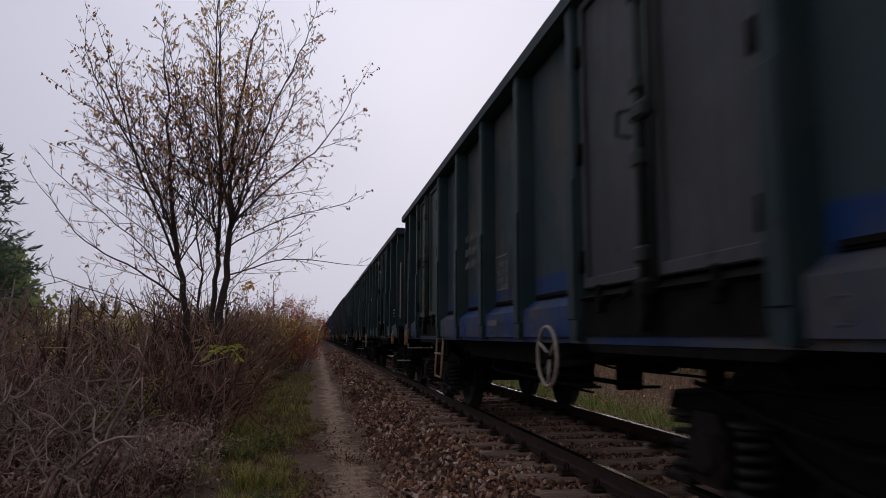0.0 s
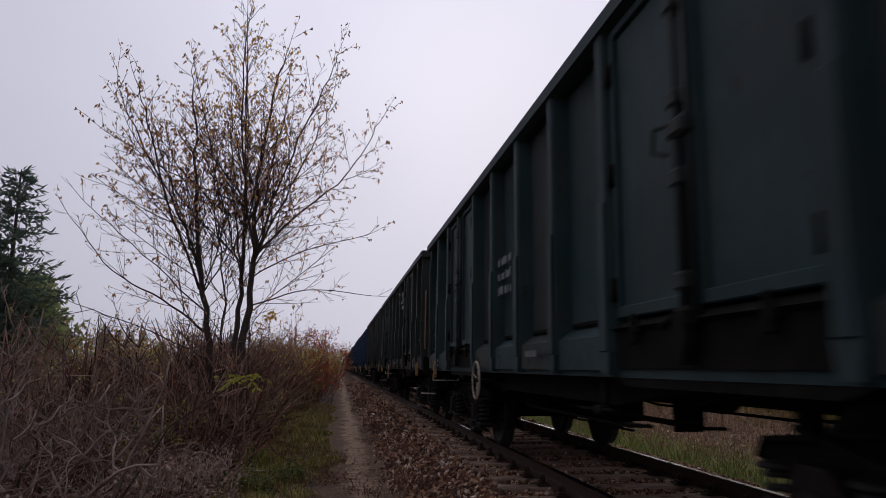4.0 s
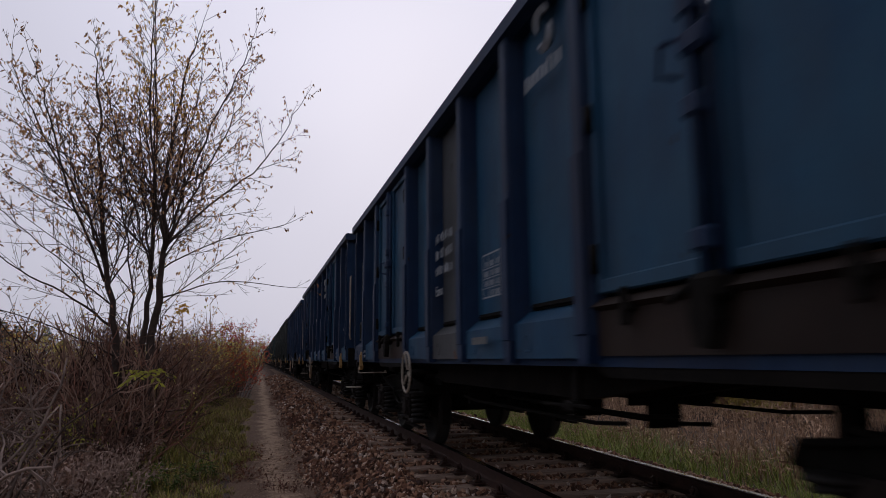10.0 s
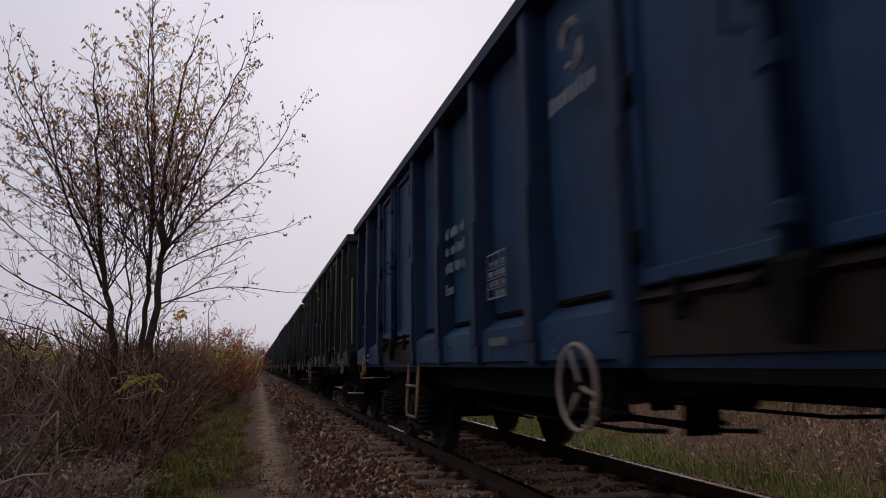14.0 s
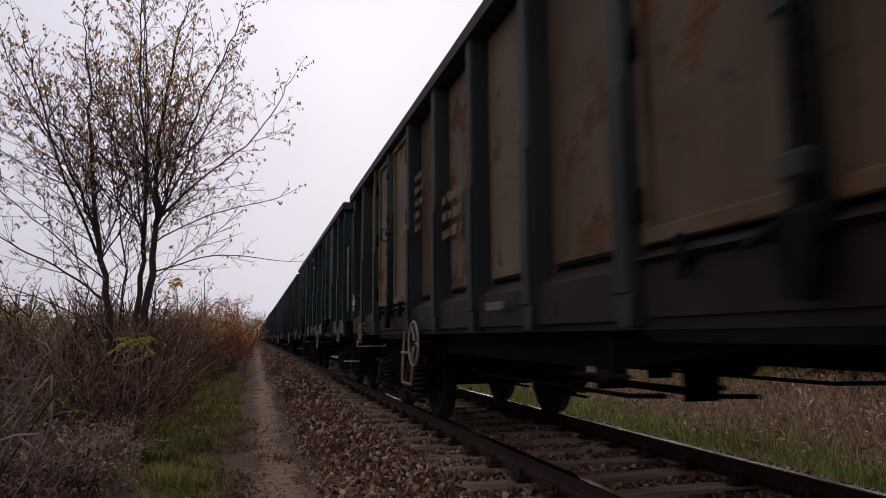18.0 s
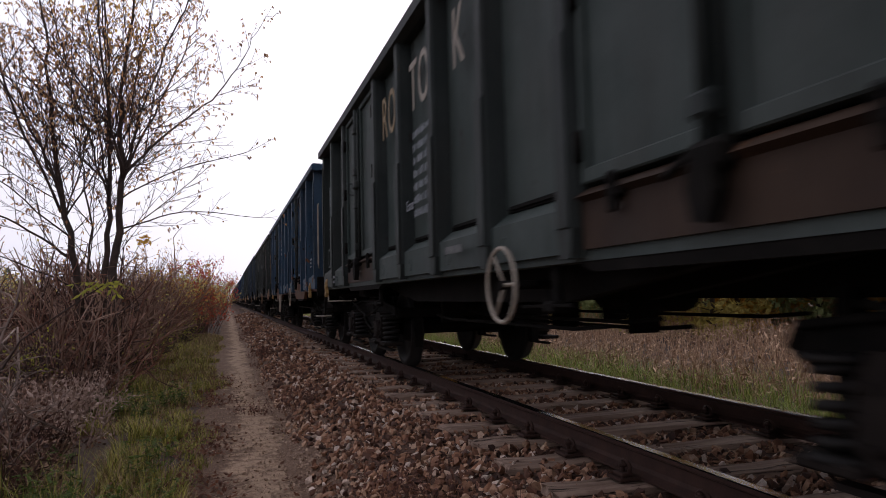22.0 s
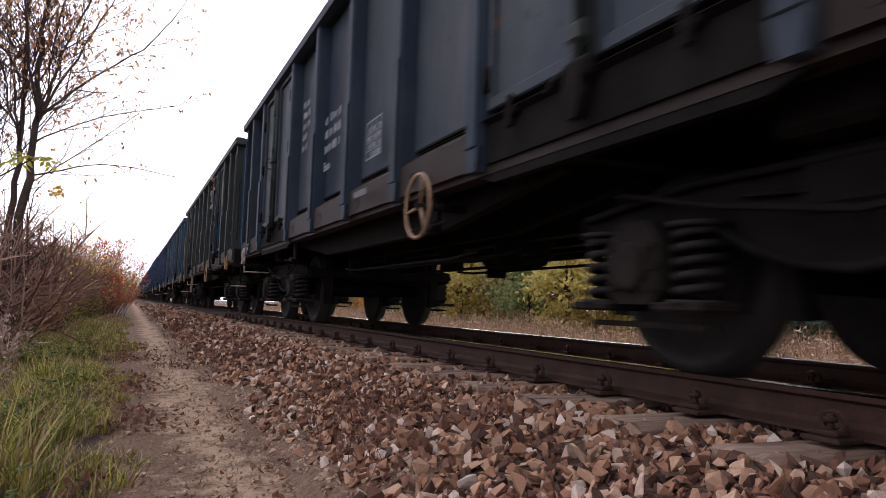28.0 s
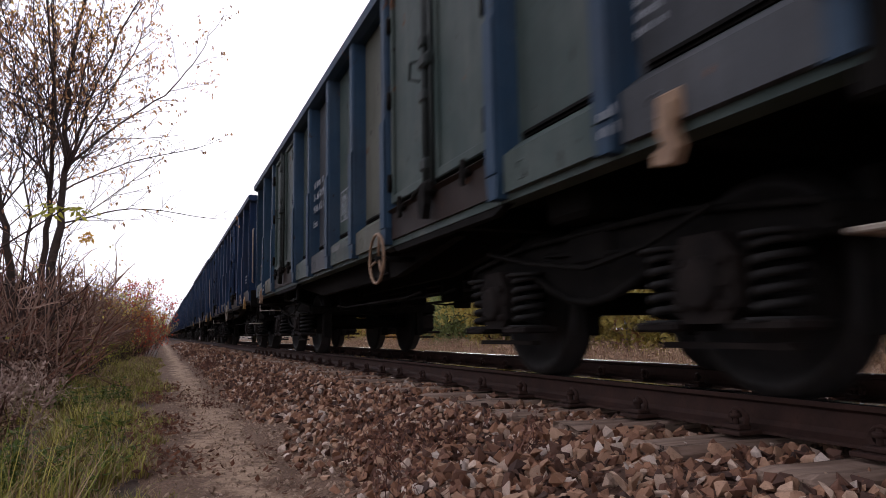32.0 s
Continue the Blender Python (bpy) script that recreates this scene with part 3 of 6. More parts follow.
for _ in range(5200):
    y = 1.2 + 13 * rnd.random() ** 1.5
    x = rnd.uniform(0.58, 1.1) if rnd.random() < 0.8 else rnd.uniform(0.0, 1.1)
    pebbles.append((x, y, bed_height(x, y) if x > 0.62 else 0.0, rnd.uniform(0.006, 0.019)))
tagged(scatter_stones("gravel", pebbles, GRAVEL), "small gravel on the trodden path", "gravel", kind="stuff")

STONE_MESHES = []
for vs, fs in STONES:
    me = bpy.data.meshes.new("stone")
    me.from_pydata(vs.tolist(), [], fs)
    me.materials.append(STONE_ONE)
    STONE_MESHES.append(me)
for i in range(300):
    st = new("stone", STONE_MESHES[rnd.randrange(9)])
    s = 0.036 * rnd.uniform(0.6, 1.3)
    x, y = rnd.uniform(NEAR[0], NEAR[1]), rnd.uniform(NEAR[2], NEAR[3])
    st.parent, st.scale = bed, (s, s, s)
    st.location, st.rotation_euler = (x, y, bed_height(x, y) + s * rnd.uniform(0.1, 0.7)), (rnd.uniform(-1.3, 1.3), rnd.uniform(-1.3, 1.3), rnd.uniform(0, 6.28))
filler = []
for _ in range(520):
    x, y = rnd.uniform(NEAR[0], NEAR[1]), rnd.uniform(NEAR[2], NEAR[3])
    filler.append((x, y, bed_height(x, y) - 0.004, rnd.uniform(0.02, 0.036)))
tagged(scatter_stones("small_stone", filler, STONE), "small broken stones between the larger ballast", "stones", kind="stuff")

track = tagged(new("railway_track"), "rusty steel rails on weathered timber sleepers", "track", kind="structure")


def rail_shape(x):
    def build(bm):
        half = [(0.0685, 0.0), (0.0685, 0.012), (0.02, 0.030), (0.0085, 0.05), (0.0085, 0.115), (0.034, 0.128), (0.036, 0.148)]
        outline = [(x + a, 0.35 + b) for a, b in half] + [(x - a, 0.35 + b) for a, b in reversed(half)]
        prism(bm, outline, 1, -40, 700)
    return build


def head_shape(x):
    def build(bm):
        prism(bm, [(x - 0.033, 0.498), (x - 0.026, 0.502), (x + 0.026, 0.502), (x + 0.033, 0.498)], 1, -40, 700)
    return build


for x in (2.32, 3.827):
    rail = piece("rail", ("rail", x), rail_shape(x), RAIL_SIDE, track)
    piece("rail_head", ("head", x), head_shape(x), RAIL_HEAD, rail, label="worn bright running surface")


def sleeper_shape(seed):
    def build(bm):
        # sawn timber beam, its arrises worn round and its ends split
        r = random.Random(seed)
        xs = [-1.3, -1.27, -1.1, -0.8, -0.4, 0.0, 0.4, 0.8, 1.1, 1.27, 1.3]
        rings = []
        for k, x in enumerate(xs):
            w, h, d = 0.122 + r.uniform(-0.006, 0.006), 0.163 + r.uniform(-0.006, 0.006), r.uniform(0.012, 0.03)
            sx = x + (r.uniform(-0.03, 0.03) if k in (0, 10) else 0)
            rings.append([bm.verts.new((sx + (r.uniform(-0.02, 0.02) if k in (0, 10) else 0), y, z)) for y, z in ((-w, 0), (-w, h - d), (-w + d, h), (-0.03, h - r.uniform(0, 0.008)), (0.035, h - r.uniform(0, 0.006)), (w - d, h), (w, h - d), (w, 0))])
        for a, b in zip(rings, rings[1:]):
            for i in range(7):
                bm.faces.new((a[i], b[i], b[i + 1], a[i + 1]))
        bm.faces.new(rings[0])
        bm.faces.new(rings[-1][::-1])
    return build


def chair_shape(bm):
    # base plate, clip and screw beside the rail foot
    bx(bm, (-0.19, -0.075, 0.0), (0.19, 0.075, 0.018), 0.004)
    for s in (-1, 1):
        bx(bm, (s * 0.13 - 0.035, -0.05, 0.018), (s * 0.13 + 0.035, 0.05, 0.04), 0.006)
        tube(bm, [(s * 0.115, 0.045 * math.cos(a), 0.062 + 0.036 * math.sin(a)) for a in (2 * math.pi * k / 12 for k in range(12))], 0.012, 5, True)
        tube(bm, [(s * 0.13, 0, 0.02), (s * 0.13, 0, 0.095)], 0.013, 6)
        tube(bm, [(s * 0.13, 0, 0.066), (s * 0.13, 0, 0.085)], 0.024, 6)


for i in range(-4, 150):
    y = SLEEP_0 + SLEEP_D * i
    sl = piece("sleeper", ("sleeper", i % 5), sleeper_shape(i % 5), SLEEPER, track, (3.07, y, 0.168 + 0.008 * rnd.random()))
    sl.rotation_euler = (0, 0, rnd.uniform(-0.025, 0.025))
    if i < 26:
        for x in (2.32, 3.827):
            piece("rail_chair", "chair", chair_shape, RAIL_SIDE, sl, (x - 3.07, 0, 0.172))
# ---- the train: open box wagons ----
TRACK_X, RAIL_Z = 3.07, 0.5
HALF = 6.4
# two builds of the same wagon: narrow middle bays under a low rim, wide ones under a high rim
NARROW = [("panel", 1.12), ("panel", 1.06), ("door", 2.06), ("panel", 1.08), ("panel", 1.08), ("panel", 1.08), ("panel", 1.08), ("door", 2.06), ("panel", 1.06), ("panel", 1.12)]
WIDE = [("panel", 0.82), ("panel", 0.96), ("door", 2.05), ("panel", 1.285), ("panel", 1.285), ("panel", 1.285), ("panel", 1.285), ("door", 2.05), ("panel", 0.96), ("panel", 0.82)]
NARROW_TOP, WIDE_TOP = 3.27, 3.34
NARROW_WAGONS = (1, 2, 5, 7, 9, 11, 12, 13, 16)
SILL, LEDGE = 1.02, 1.29


def post_shape(bm):
    # a deep hat-section post, its foot drawn in to the solebar
    prism(bm, [(-1.462, -0.05), (-1.462, 0.05), (-1.44, 0.065), (-1.325, 0.085), (-1.325, -0.085), (-1.44, -0.065)], 2, 1.14, TOP - 0.10)
    prism(bm, [(-0.05, SILL - 0.015), (0.05, SILL - 0.015), (0.075, 1.14), (-0.075, 1.14)], 0, -1.468, -1.36)
    bx(bm, (-1.478, -0.06, 1.14), (-1.46, 0.06, 2.05), 0.006)


def corner_shape(bm):
    prism(bm, [(-1.435, -0.055), (-1.435, 0.055), (-1.31, 0.055), (-1.31, -0.055)], 2, SILL, TOP - 0.1)
    bx(bm, (-1.452, -0.03, 1.2), (-1.438, 0.03, TOP - 0.3), 0.005)


def panel_shape(w):
    def build(bm):
        # a slightly dished plate with its lower ledge and the sloping apron below
        h = w / 2 - 0.075
        nx, nz = 5, 6
        grid = [[bm.verts.new((-1.330 + 0.010 * math.sin(math.pi * i / nx) * math.sin(math.pi * j / nz), -h + 2 * h * i / nx, LEDGE + (TOP - 0.09 - LEDGE) * j / nz)) for j in range(nz + 1)] for i in range(nx + 1)]
        for i in range(nx):
            for j in range(nz):
                bm.faces.new((grid[i][j], grid[i][j + 1], grid[i + 1][j + 1], grid[i + 1][j])).smooth = True
        bx(bm, (-1.315, -h, LEDGE - 0.02), (-1.295, h, TOP - 0.1))
    return build


def apron_shape(w):
    def build(bm):
        h = w / 2 - 0.085
        prism(bm, [(-1.435, LEDGE - 0.05), (-1.335, LEDGE + 0.03), (-1.31, LEDGE + 0.03), (-1.31, SILL + 0.01), (-1.435, SILL + 0.01)], 1, -h, h)
        tube(bm, [(-1.432, h * 0.55 + 0.05 * math.cos(a), 1.12 + 0.05 * math.sin(a)) for a in (0.3 + 5.2 * k / 9 for k in range(10))], 0.008, 5)
    return build


def ledge_shape(w):
    def build(bm):
        # the drain slot under a plate: a dark gap, drawn from one side to the other, and a bead in it
        h = w / 2 - 0.15
        bx(bm, (-1.346, -h, LEDGE + 0.032), (-1.33, h, LEDGE + 0.072))
        bx(bm, (-1.362, -h + 0.02, LEDGE + 0.046), (-1.335, h - 0.02, LEDGE + 0.054))
    return build


def leaf_shape(w):
    def build(bm):
        # a door leaf: plate in a raised frame
        h = w / 2
        bx(bm, (-1.395, -h, 1.33), (-1.36, h, TOP - 0.13))
        for lo, hi in (((-1.425, -h, 1.33), (-1.39, -h + 0.055, TOP - 0.13)), ((-1.425, h - 0.055, 1.33), (-1.39, h, TOP - 0.13)),
                       ((-1.425, -h + 0.055, 1.33), (-1.39, h - 0.055, 1.40)), ((-1.425, -h + 0.055, TOP - 0.19), (-1.39, h - 0.055, TOP - 0.13))):
            bx(bm, lo, hi, 0.008)
    return build


def lock_bar_shape(bm):
    # two upright rods side by side, the forged latch between them and its keepers
    tube(bm, [(-1.455, 0.035, 1.20), (-1.455, 0.035, TOP - 0.16)], 0.026, 8)
    tube(bm, [(-1.445, -0.06, 1.30), (-1.445, -0.06, TOP - 0.22)], 0.016, 6)
    for z in (1.45, 1.95, 2.35, 2.85):
        bx(bm, (-1.49, -0.02, z - 0.045), (-1.40, 0.085, z + 0.045), 0.014)
    bx(bm, (-1.50, -0.09, 2.14), (-1.42, 0.08, 2.24), 0.02)
    tube(bm, [(-1.46, 0.06, 2.22), (-1.53, 0.13, 2.22), (-1.53, 0.15, 2.10), (-1.47, 0.10, 2.08)], 0.013, 5)


def catch_shape(bm):
    # cast foot of the lock: a lump on the threshold, its claw and the hanging cam
    bx(bm, (-1.50, -0.10, 1.22), (-1.41, 0.08, 1.33), 0.025)
    prism(bm, [(-0.06, 1.28), (0.03, 1.30), (0.07, 1.18), (0.04, 1.07), (-0.03, 1.06), (-0.07, 1.16)], 0, -1.505, -1.45)
    tube(bm, [(-1.48, 0.05, 1.30), (-1.51, 0.13, 1.25), (-1.49, 0.2, 1.24)], 0.015, 6)


def small_catch_shape(bm):
    bx(bm, (-1.465, -0.05, 1.23), (-1.41, 0.05, 1.28), 0.012)
    bx(bm, (-1.475, -0.02, 1.17), (-1.44, 0.025, 1.34), 0.01)


def door_sill_shape(w, deep):
    def build(bm):
        # the deepened sole beam under a door, its ends cut on a slant
        h = w / 2
        prism(bm, [(-h - 0.06, SILL - 0.02), (-h + 0.14, SILL - deep), (h - 0.14, SILL - deep), (h + 0.06, SILL - 0.02)], 0, -1.395, -1.34)
    return build


def hinge_shape(bm):
    tube(bm, [(-1.44, 0, -0.07), (-1.44, 0, 0.07)], 0.022, 6)


def threshold_shape(w):
    def build(bm):
        h = w / 2 - 0.09
        prism(bm, [(-1.46, 1.27), (-1.39, 1.315), (-1.34, 1.315), (-1.34, SILL + 0.02), (-1.42, SILL + 0.02), (-1.42, 1.25)], 1, -h, h)
    return build


def chord_shape(bm):
    prism(bm, [(-1.485, TOP - 0.11), (-1.49, TOP - 0.02), (-1.46, TOP), (-1.33, TOP), (-1.33, TOP - 0.12), (-1.41, TOP - 0.13)], 1, -HALF - 0.15, HALF + 0.15)


def end_chord_shape(bm):
    prism(bm, [(-HALF - 0.15, TOP - 0.11), (-HALF - 0.15, TOP - 0.02), (-HALF - 0.12, TOP - 0.002), (-HALF + 0.05, TOP - 0.002), (-HALF + 0.05, TOP - 0.12), (-HALF - 0.01, TOP - 0.17)], 0, -1.33, 1.33)


def solebar_shape(bm):
    prism(bm, [(-1.40, SILL), (-1.40, 1.24), (-1.33, 1.24), (-1.33, SILL + 0.03), (-1.28, SILL + 0.03), (-1.28, SILL - 0.03), (-1.40, SILL - 0.03)], 1, -HALF, HALF)


def floor_shape(bm):
    bx(bm, (-1.33, -HALF + 0.05, 1.16), (1.33, HALF - 0.05, 1.24))


def cross_beam_shape(bm):
    bx(bm, (-1.19, -0.06, 1.0), (1.19, 0.06, 1.16))


def centre_sill_shape(bm):
    bx(bm, (-0.06, -HALF + 0.02, 0.80), (0.06, HALF - 0.02, 1.16))


def body_bolster_shape(bm):
    bx(bm, (-1.15, -0.2, 0.86), (1.15, 0.2, 1.16), 0.03)


def truss_shape(bm):
    prism(bm, [(-3.0, 0.98), (-1.6, 0.80), (1.6, 0.80), (3.0, 0.98), (3.0, 1.16), (-3.0, 1.16)], 0, -0.04, 0.04)


def end_wall_shape(bm):
    bx(bm, (-1.31, -HALF, SILL + 0.02), (1.31, -HALF + 0.06, TOP - 0.1))


def end_post_shape(bm):
    y = -HALF
    prism(bm, [(-0.09, y), (0.09, y), (0.06, y - 0.07), (-0.06, y - 0.07)], 2, SILL + 0.05, TOP - 0.15)


def end_rib_shape(bm):
    y = -HALF
    prism(bm, [(y, -0.05), (y, 0.05), (y - 0.05, 0.03), (y - 0.05, -0.03)], 0, -1.26, 1.26)


def headstock_shape(bm):
    bx(bm, (-1.40, -HALF - 0.07, 0.90), (1.40, -HALF + 0.05, 1.24), 0.012)
    for x in (-0.875, 0.875):
        bx(bm, (x - 0.2, -HALF - 0.10, 0.88), (x + 0.2, -HALF - 0.06, 1.22), 0.02)


def buffer_shape(bm):
    y = -HALF - 0.08
    lathe(bm, [(y, 0.14), (y - 0.05, 0.14), (y - 0.06, 0.115), (y - 0.30, 0.105), (y - 0.31, 0.075), (y - 0.52, 0.075), (y - 0.53, 0.20), (y - 0.56, 0.225), (y - 0.59, 0.20), (y - 0.60, 0.10)], 1, 16, (-0.875, 0, 1.05))


def hook_shape(bm):
    y = -HALF - 0.07
    tube(bm, [(0, y, 1.0), (0, y - 0.25, 1.0), (0, y - 0.36, 1.05), (0, y - 0.33, 1.13), (0, y - 0.25, 1.12)], [0.04, 0.04, 0.035, 0.03, 0.02], 7)
    tube(bm, [(0.04, y - 0.2, 1.0), (0.05, y - 0.42, 0.82), (0.05, y - 0.62, 0.80), (-0.05, y - 0.62, 0.80), (-0.05, y - 0.42, 0.82), (-0.04, y - 0.2, 1.0)], 0.022, 6)


def hose_shape(bm):
    y = -HALF - 0.05
    tube(bm, [(-0.35, y, 0.95), (-0.36, y - 0.16, 0.90), (-0.36, y - 0.24, 0.72), (-0.35, y - 0.30, 0.60), (-0.33, y - 0.45, 0.55), (-0.30, y - 0.62, 0.62)], 0.024, 7)


def coupler_rail_shape(bm):
    y = -HALF - 0.08
    tube(bm, [(-1.20, y, 0.92), (-1.20, y - 0.05, 0.80), (-1.18, y - 0.30, 0.80), (-0.72, y - 0.30, 0.80), (-0.70, y - 0.05, 0.80), (-0.70, y, 0.92)], 0.012, 6)


def grab_rail_shape(bm):
    y = -HALF - 0.10
    tube(bm, [(-1.36, y + 0.06, 2.55), (-1.38, y, 2.52), (-1.38, y, 2.45), (-1.38, y, 1.5), (-1.38, y, 1.42), (-1.36, y + 0.06, 1.40)], 0.014, 6)


def end_rail_shape(bm):
    y = -HALF - 0.12
    tube(bm, [(-1.0, y + 0.12, 2.62), (-1.0, y, 2.62), (-0.55, y, 2.62), (-0.5, y, 2.56), (-0.5, y, 1.62), (-0.5, y + 0.12, 1.6)], 0.014, 6)


def foot_step_shape(bm):
    y = -HALF - 0.05
    bx(bm, (-1.42, y - 0.15, 0.53), (-1.14, y + 0.13, 0.55), 0.005)


def step_rod_shape(bm):
    y = -HALF - 0.05
    tube(bm, [(-1.26, y, 0.97), (-1.26, y, 0.55)], 0.017, 6)


def rope_hook_shape(bm):
    # cast towing hook that hangs at the corner of the solebar
    prism(bm, [(-0.04, 1.10), (0.04, 1.10), (0.045, 1.0), (0.015, 0.945), (0.075, 0.93), (0.08, 0.885), (-0.025, 0.87), (-0.06, 0.93), (-0.03, 1.0)], 0, -1.468, -1.42)
    bx(bm, (-1.45, -0.07, 1.03), (-1.40, 0.07, 1.15), 0.01)


def loop_step_shape(bm):
    tube(bm, [(-1.40, -0.24, 1.03), (-1.43, -0.24, 0.56), (-1.43, -0.21, 0.49), (-1.43, 0.21, 0.49), (-1.43, 0.24, 0.56), (-1.40, 0.24, 1.03)], 0.016, 6)
    tube(bm, [(-1.43, -0.24, 0.80), (-1.43, 0.24, 0.80)], 0.016, 6)


def wheel_rim_shape(bm):
    tube(bm, [(-1.50, 0.205 * math.cos(a), 0.90 + 0.205 * math.sin(a)) for a in (2 * math.pi * k / 24 for k in range(24))], 0.0125, 7, True)


def spoke_shape(bm):
    tube(bm, [(-1.48, 0, 0), (-1.50, 0.2, 0)], [0.014, 0.009], 6)


def spindle_shape(bm):
    tube(bm, [(-1.51, 0, 0.90), (-1.10, 0, 0.90)], 0.025, 8)


def holder_shape(bm):
    # wire-mesh holder for the waybill
    bx(bm, (-1.42, -0.12, 1.33), (-1.39, 0.12, 1.62), 0.01)
    for z in (1.33, 1.59):
        bx(bm, (-1.44, -0.14, z), (-1.385, 0.14, z + 0.03))
    for y in (-0.14, 0.115):
        bx(bm, (-1.44, y, 1.36), (-1.385, y + 0.025, 1.59))


def lettering_shape(rows, high, seed):
    def build(bm):
        # lines of writing as bars on the plate
        r = random.Random(seed)
        z = 0.0
        for chars in rows:
            y = -0.0
            for word in chars:
                for c in range(word):
                    w = high * r.uniform(0.18, 0.34)
                    bx(bm, (-0.004, -y - w, z - high * r.uniform(0.85, 1.0)), (0.0, -y, z - high * r.uniform(0.0, 0.3)))
                    y += high * 0.62
                y += high * 0.45
            z -= high * 1.5
    return build


def logo_shape(bm):
    # two hooked sweeps round a slanted bar
    for s in (1, -1):
        tube(bm, [(0, s * (0.02 + 0.085 * math.cos(a)), s * (0.052 + 0.08 * math.sin(a))) for a in (-0.6 + 3.4 * k / 8 for k in range(9))], [0.012, 0.02, 0.028, 0.03, 0.03, 0.03, 0.026, 0.02, 0.008], 4)


def table_shape(bm):
    # ruled load table: a thin frame, ruled lines and short entries
    for z in (0.0, -0.10, -0.17, -0.24, -0.31):
        bx(bm, (-0.004, -0.19, z), (0, 0.19, z + (0.011 if z in (0.0, -0.31) else 0.005)))
    for y in (-0.19, -0.07, 0.06, 0.185):
        bx(bm, (-0.004, y, -0.305), (0, y + 0.005, 0.0))
    for k in range(11):
        y, z = -0.16 + 0.125 * (k % 3), -0.085 - 0.07 * (k // 3)
        bx(bm, (-0.004, y, z), (0, y + 0.035 + 0.02 * (k % 2), z + 0.038))


def data_grid_shape(bm):
    # rows of small ruled boxes beside the corner, with smudged entries
    for k in range(8):
        z = -0.105 * k
        bx(bm, (-0.004, -0.27 + 0.03 * (k % 3), z), (0, 0.27, z + 0.008))
        for j in range(3 + k % 2):
            y = 0.2 - 0.13 * j
            bx(bm, (-0.004, y - 0.05 - 0.02 * ((k + j) % 3), z - 0.075), (0, y + 0.02, z - 0.03))


def wheel_shape(x):
    s = 1 if x > 0 else -1
    def build(bm):
        lathe(bm, [(x - s * 0.07, 0.12), (x - s * 0.08, 0.36), (x - s * 0.09, 0.40), (x - s * 0.085, 0.485), (x - s * 0.06, 0.49), (x - s * 0.045, 0.465), (x + s * 0.05, 0.455), (x + s * 0.05, 0.40),
                   (x - s * 0.02, 0.36), (x - s * 0.03, 0.17), (x + s * 0.06, 0.15), (x + s * 0.06, 0.08)], 0, 32)
    return build


def axle_shape(bm):
    lathe(bm, [(-1.0, 0.055), (-0.9, 0.06), (-0.82, 0.085), (-0.3, 0.08), (0.3, 0.08), (0.82, 0.085), (0.9, 0.06), (1.0, 0.055)], 0, 12)


def coil_shape(bm):
    n = 5.0
    tube(bm, [(0.088 * math.cos(a), 0.088 * math.sin(a), 0.29 * k / 60) for k, a in ((k, 2 * math.pi * n * k / 60) for k in range(61))], 0.019, 6)
    lathe(bm, [(0.285, 0.05), (0.285, 0.13), (0.305, 0.13), (0.305, 0.05)], 2, 12)
    lathe(bm, [(-0.03, 0.05), (-0.03, 0.13), (-0.01, 0.13), (-0.01, 0.05)], 2, 12)


def axlebox_shape(s):
    def build(bm):
        x = s * 1.02
        prism(bm, [(-0.17, 0.36), (-0.11, 0.30), (0.11, 0.30), (0.17, 0.36), (0.17, 0.56), (0.10, 0.66), (-0.10, 0.66), (-0.17, 0.56)], 0, x - 0.1, x + 0.1)
        for yy, zz in ((-0.12, 0.37), (0.12, 0.37), (-0.12, 0.55), (0.12, 0.55)):
            tube(bm, [(x + s * 0.09, yy, zz), (x + s * 0.125, yy, zz)], 0.022, 6)
        bx(bm, (x + s * 0.10 - 0.012, -0.16, 0.445), (x + s * 0.10 + 0.012, 0.16, 0.475))
        lathe(bm, [(x, 0.115), (x + s * 0.13, 0.11), (x + s * 0.14, 0.09)], 0, 12, (0, 0, 0.46))
        # spring seats and the tie below them
        bx(bm, (x - 0.12, -0.43, 0.27), (x + 0.12, -0.15, 0.31), 0.01)
        bx(bm, (x - 0.12, 0.15, 0.27), (x + 0.12, 0.43, 0.31), 0.01)
        bx(bm, (x - 0.03, -0.36, 0.20), (x + 0.03, 0.36, 0.225))
    return build


def side_frame_shape(s):
    def build(bm):
        # pressed frame: straight top, horn guides over the boxes, a sagging belly between them
        x = s * 0.96
        top = [(-1.48, 0.64), (-1.44, 0.72), (-0.7, 0.80), (0.7, 0.80), (1.44, 0.72), (1.48, 0.64)]
        low = [(1.40, 0.61), (0.58, 0.61), (0.40, 0.52), (0.2, 0.455), (0.0, 0.43), (-0.2, 0.455), (-0.40, 0.52), (-0.58, 0.61), (-1.40, 0.61)]
        prism(bm, top + low, 0, x - 0.02, x + 0.02)
        tube(bm, [(x + s * 0.05, y, z - 0.005) for y, z in low], 0.022, 6)
        tube(bm, [(x + s * 0.05, y, z) for y, z in top], 0.018, 6)
        tube(bm, [(x + s * 0.05, -0.42, 0.66), (x + s * 0.05, 0.45, 0.72)], 0.012, 5)
    return build


def hanger_shape(bm):
    prism(bm, [(-0.05, 0.25), (0.05, 0.25), (0.04, 0.85), (-0.04, 0.85)], 0, -0.05, 0.05)


def brake_pull_shape(bm):
    tube(bm, [(-1.08, -1.0, 0.78), (-1.1, -0.6, 0.66), (-1.1, -0.1, 0.60), (-1.09, 0.5, 0.68), (-1.08, 1.1, 0.80)], 0.016, 5)


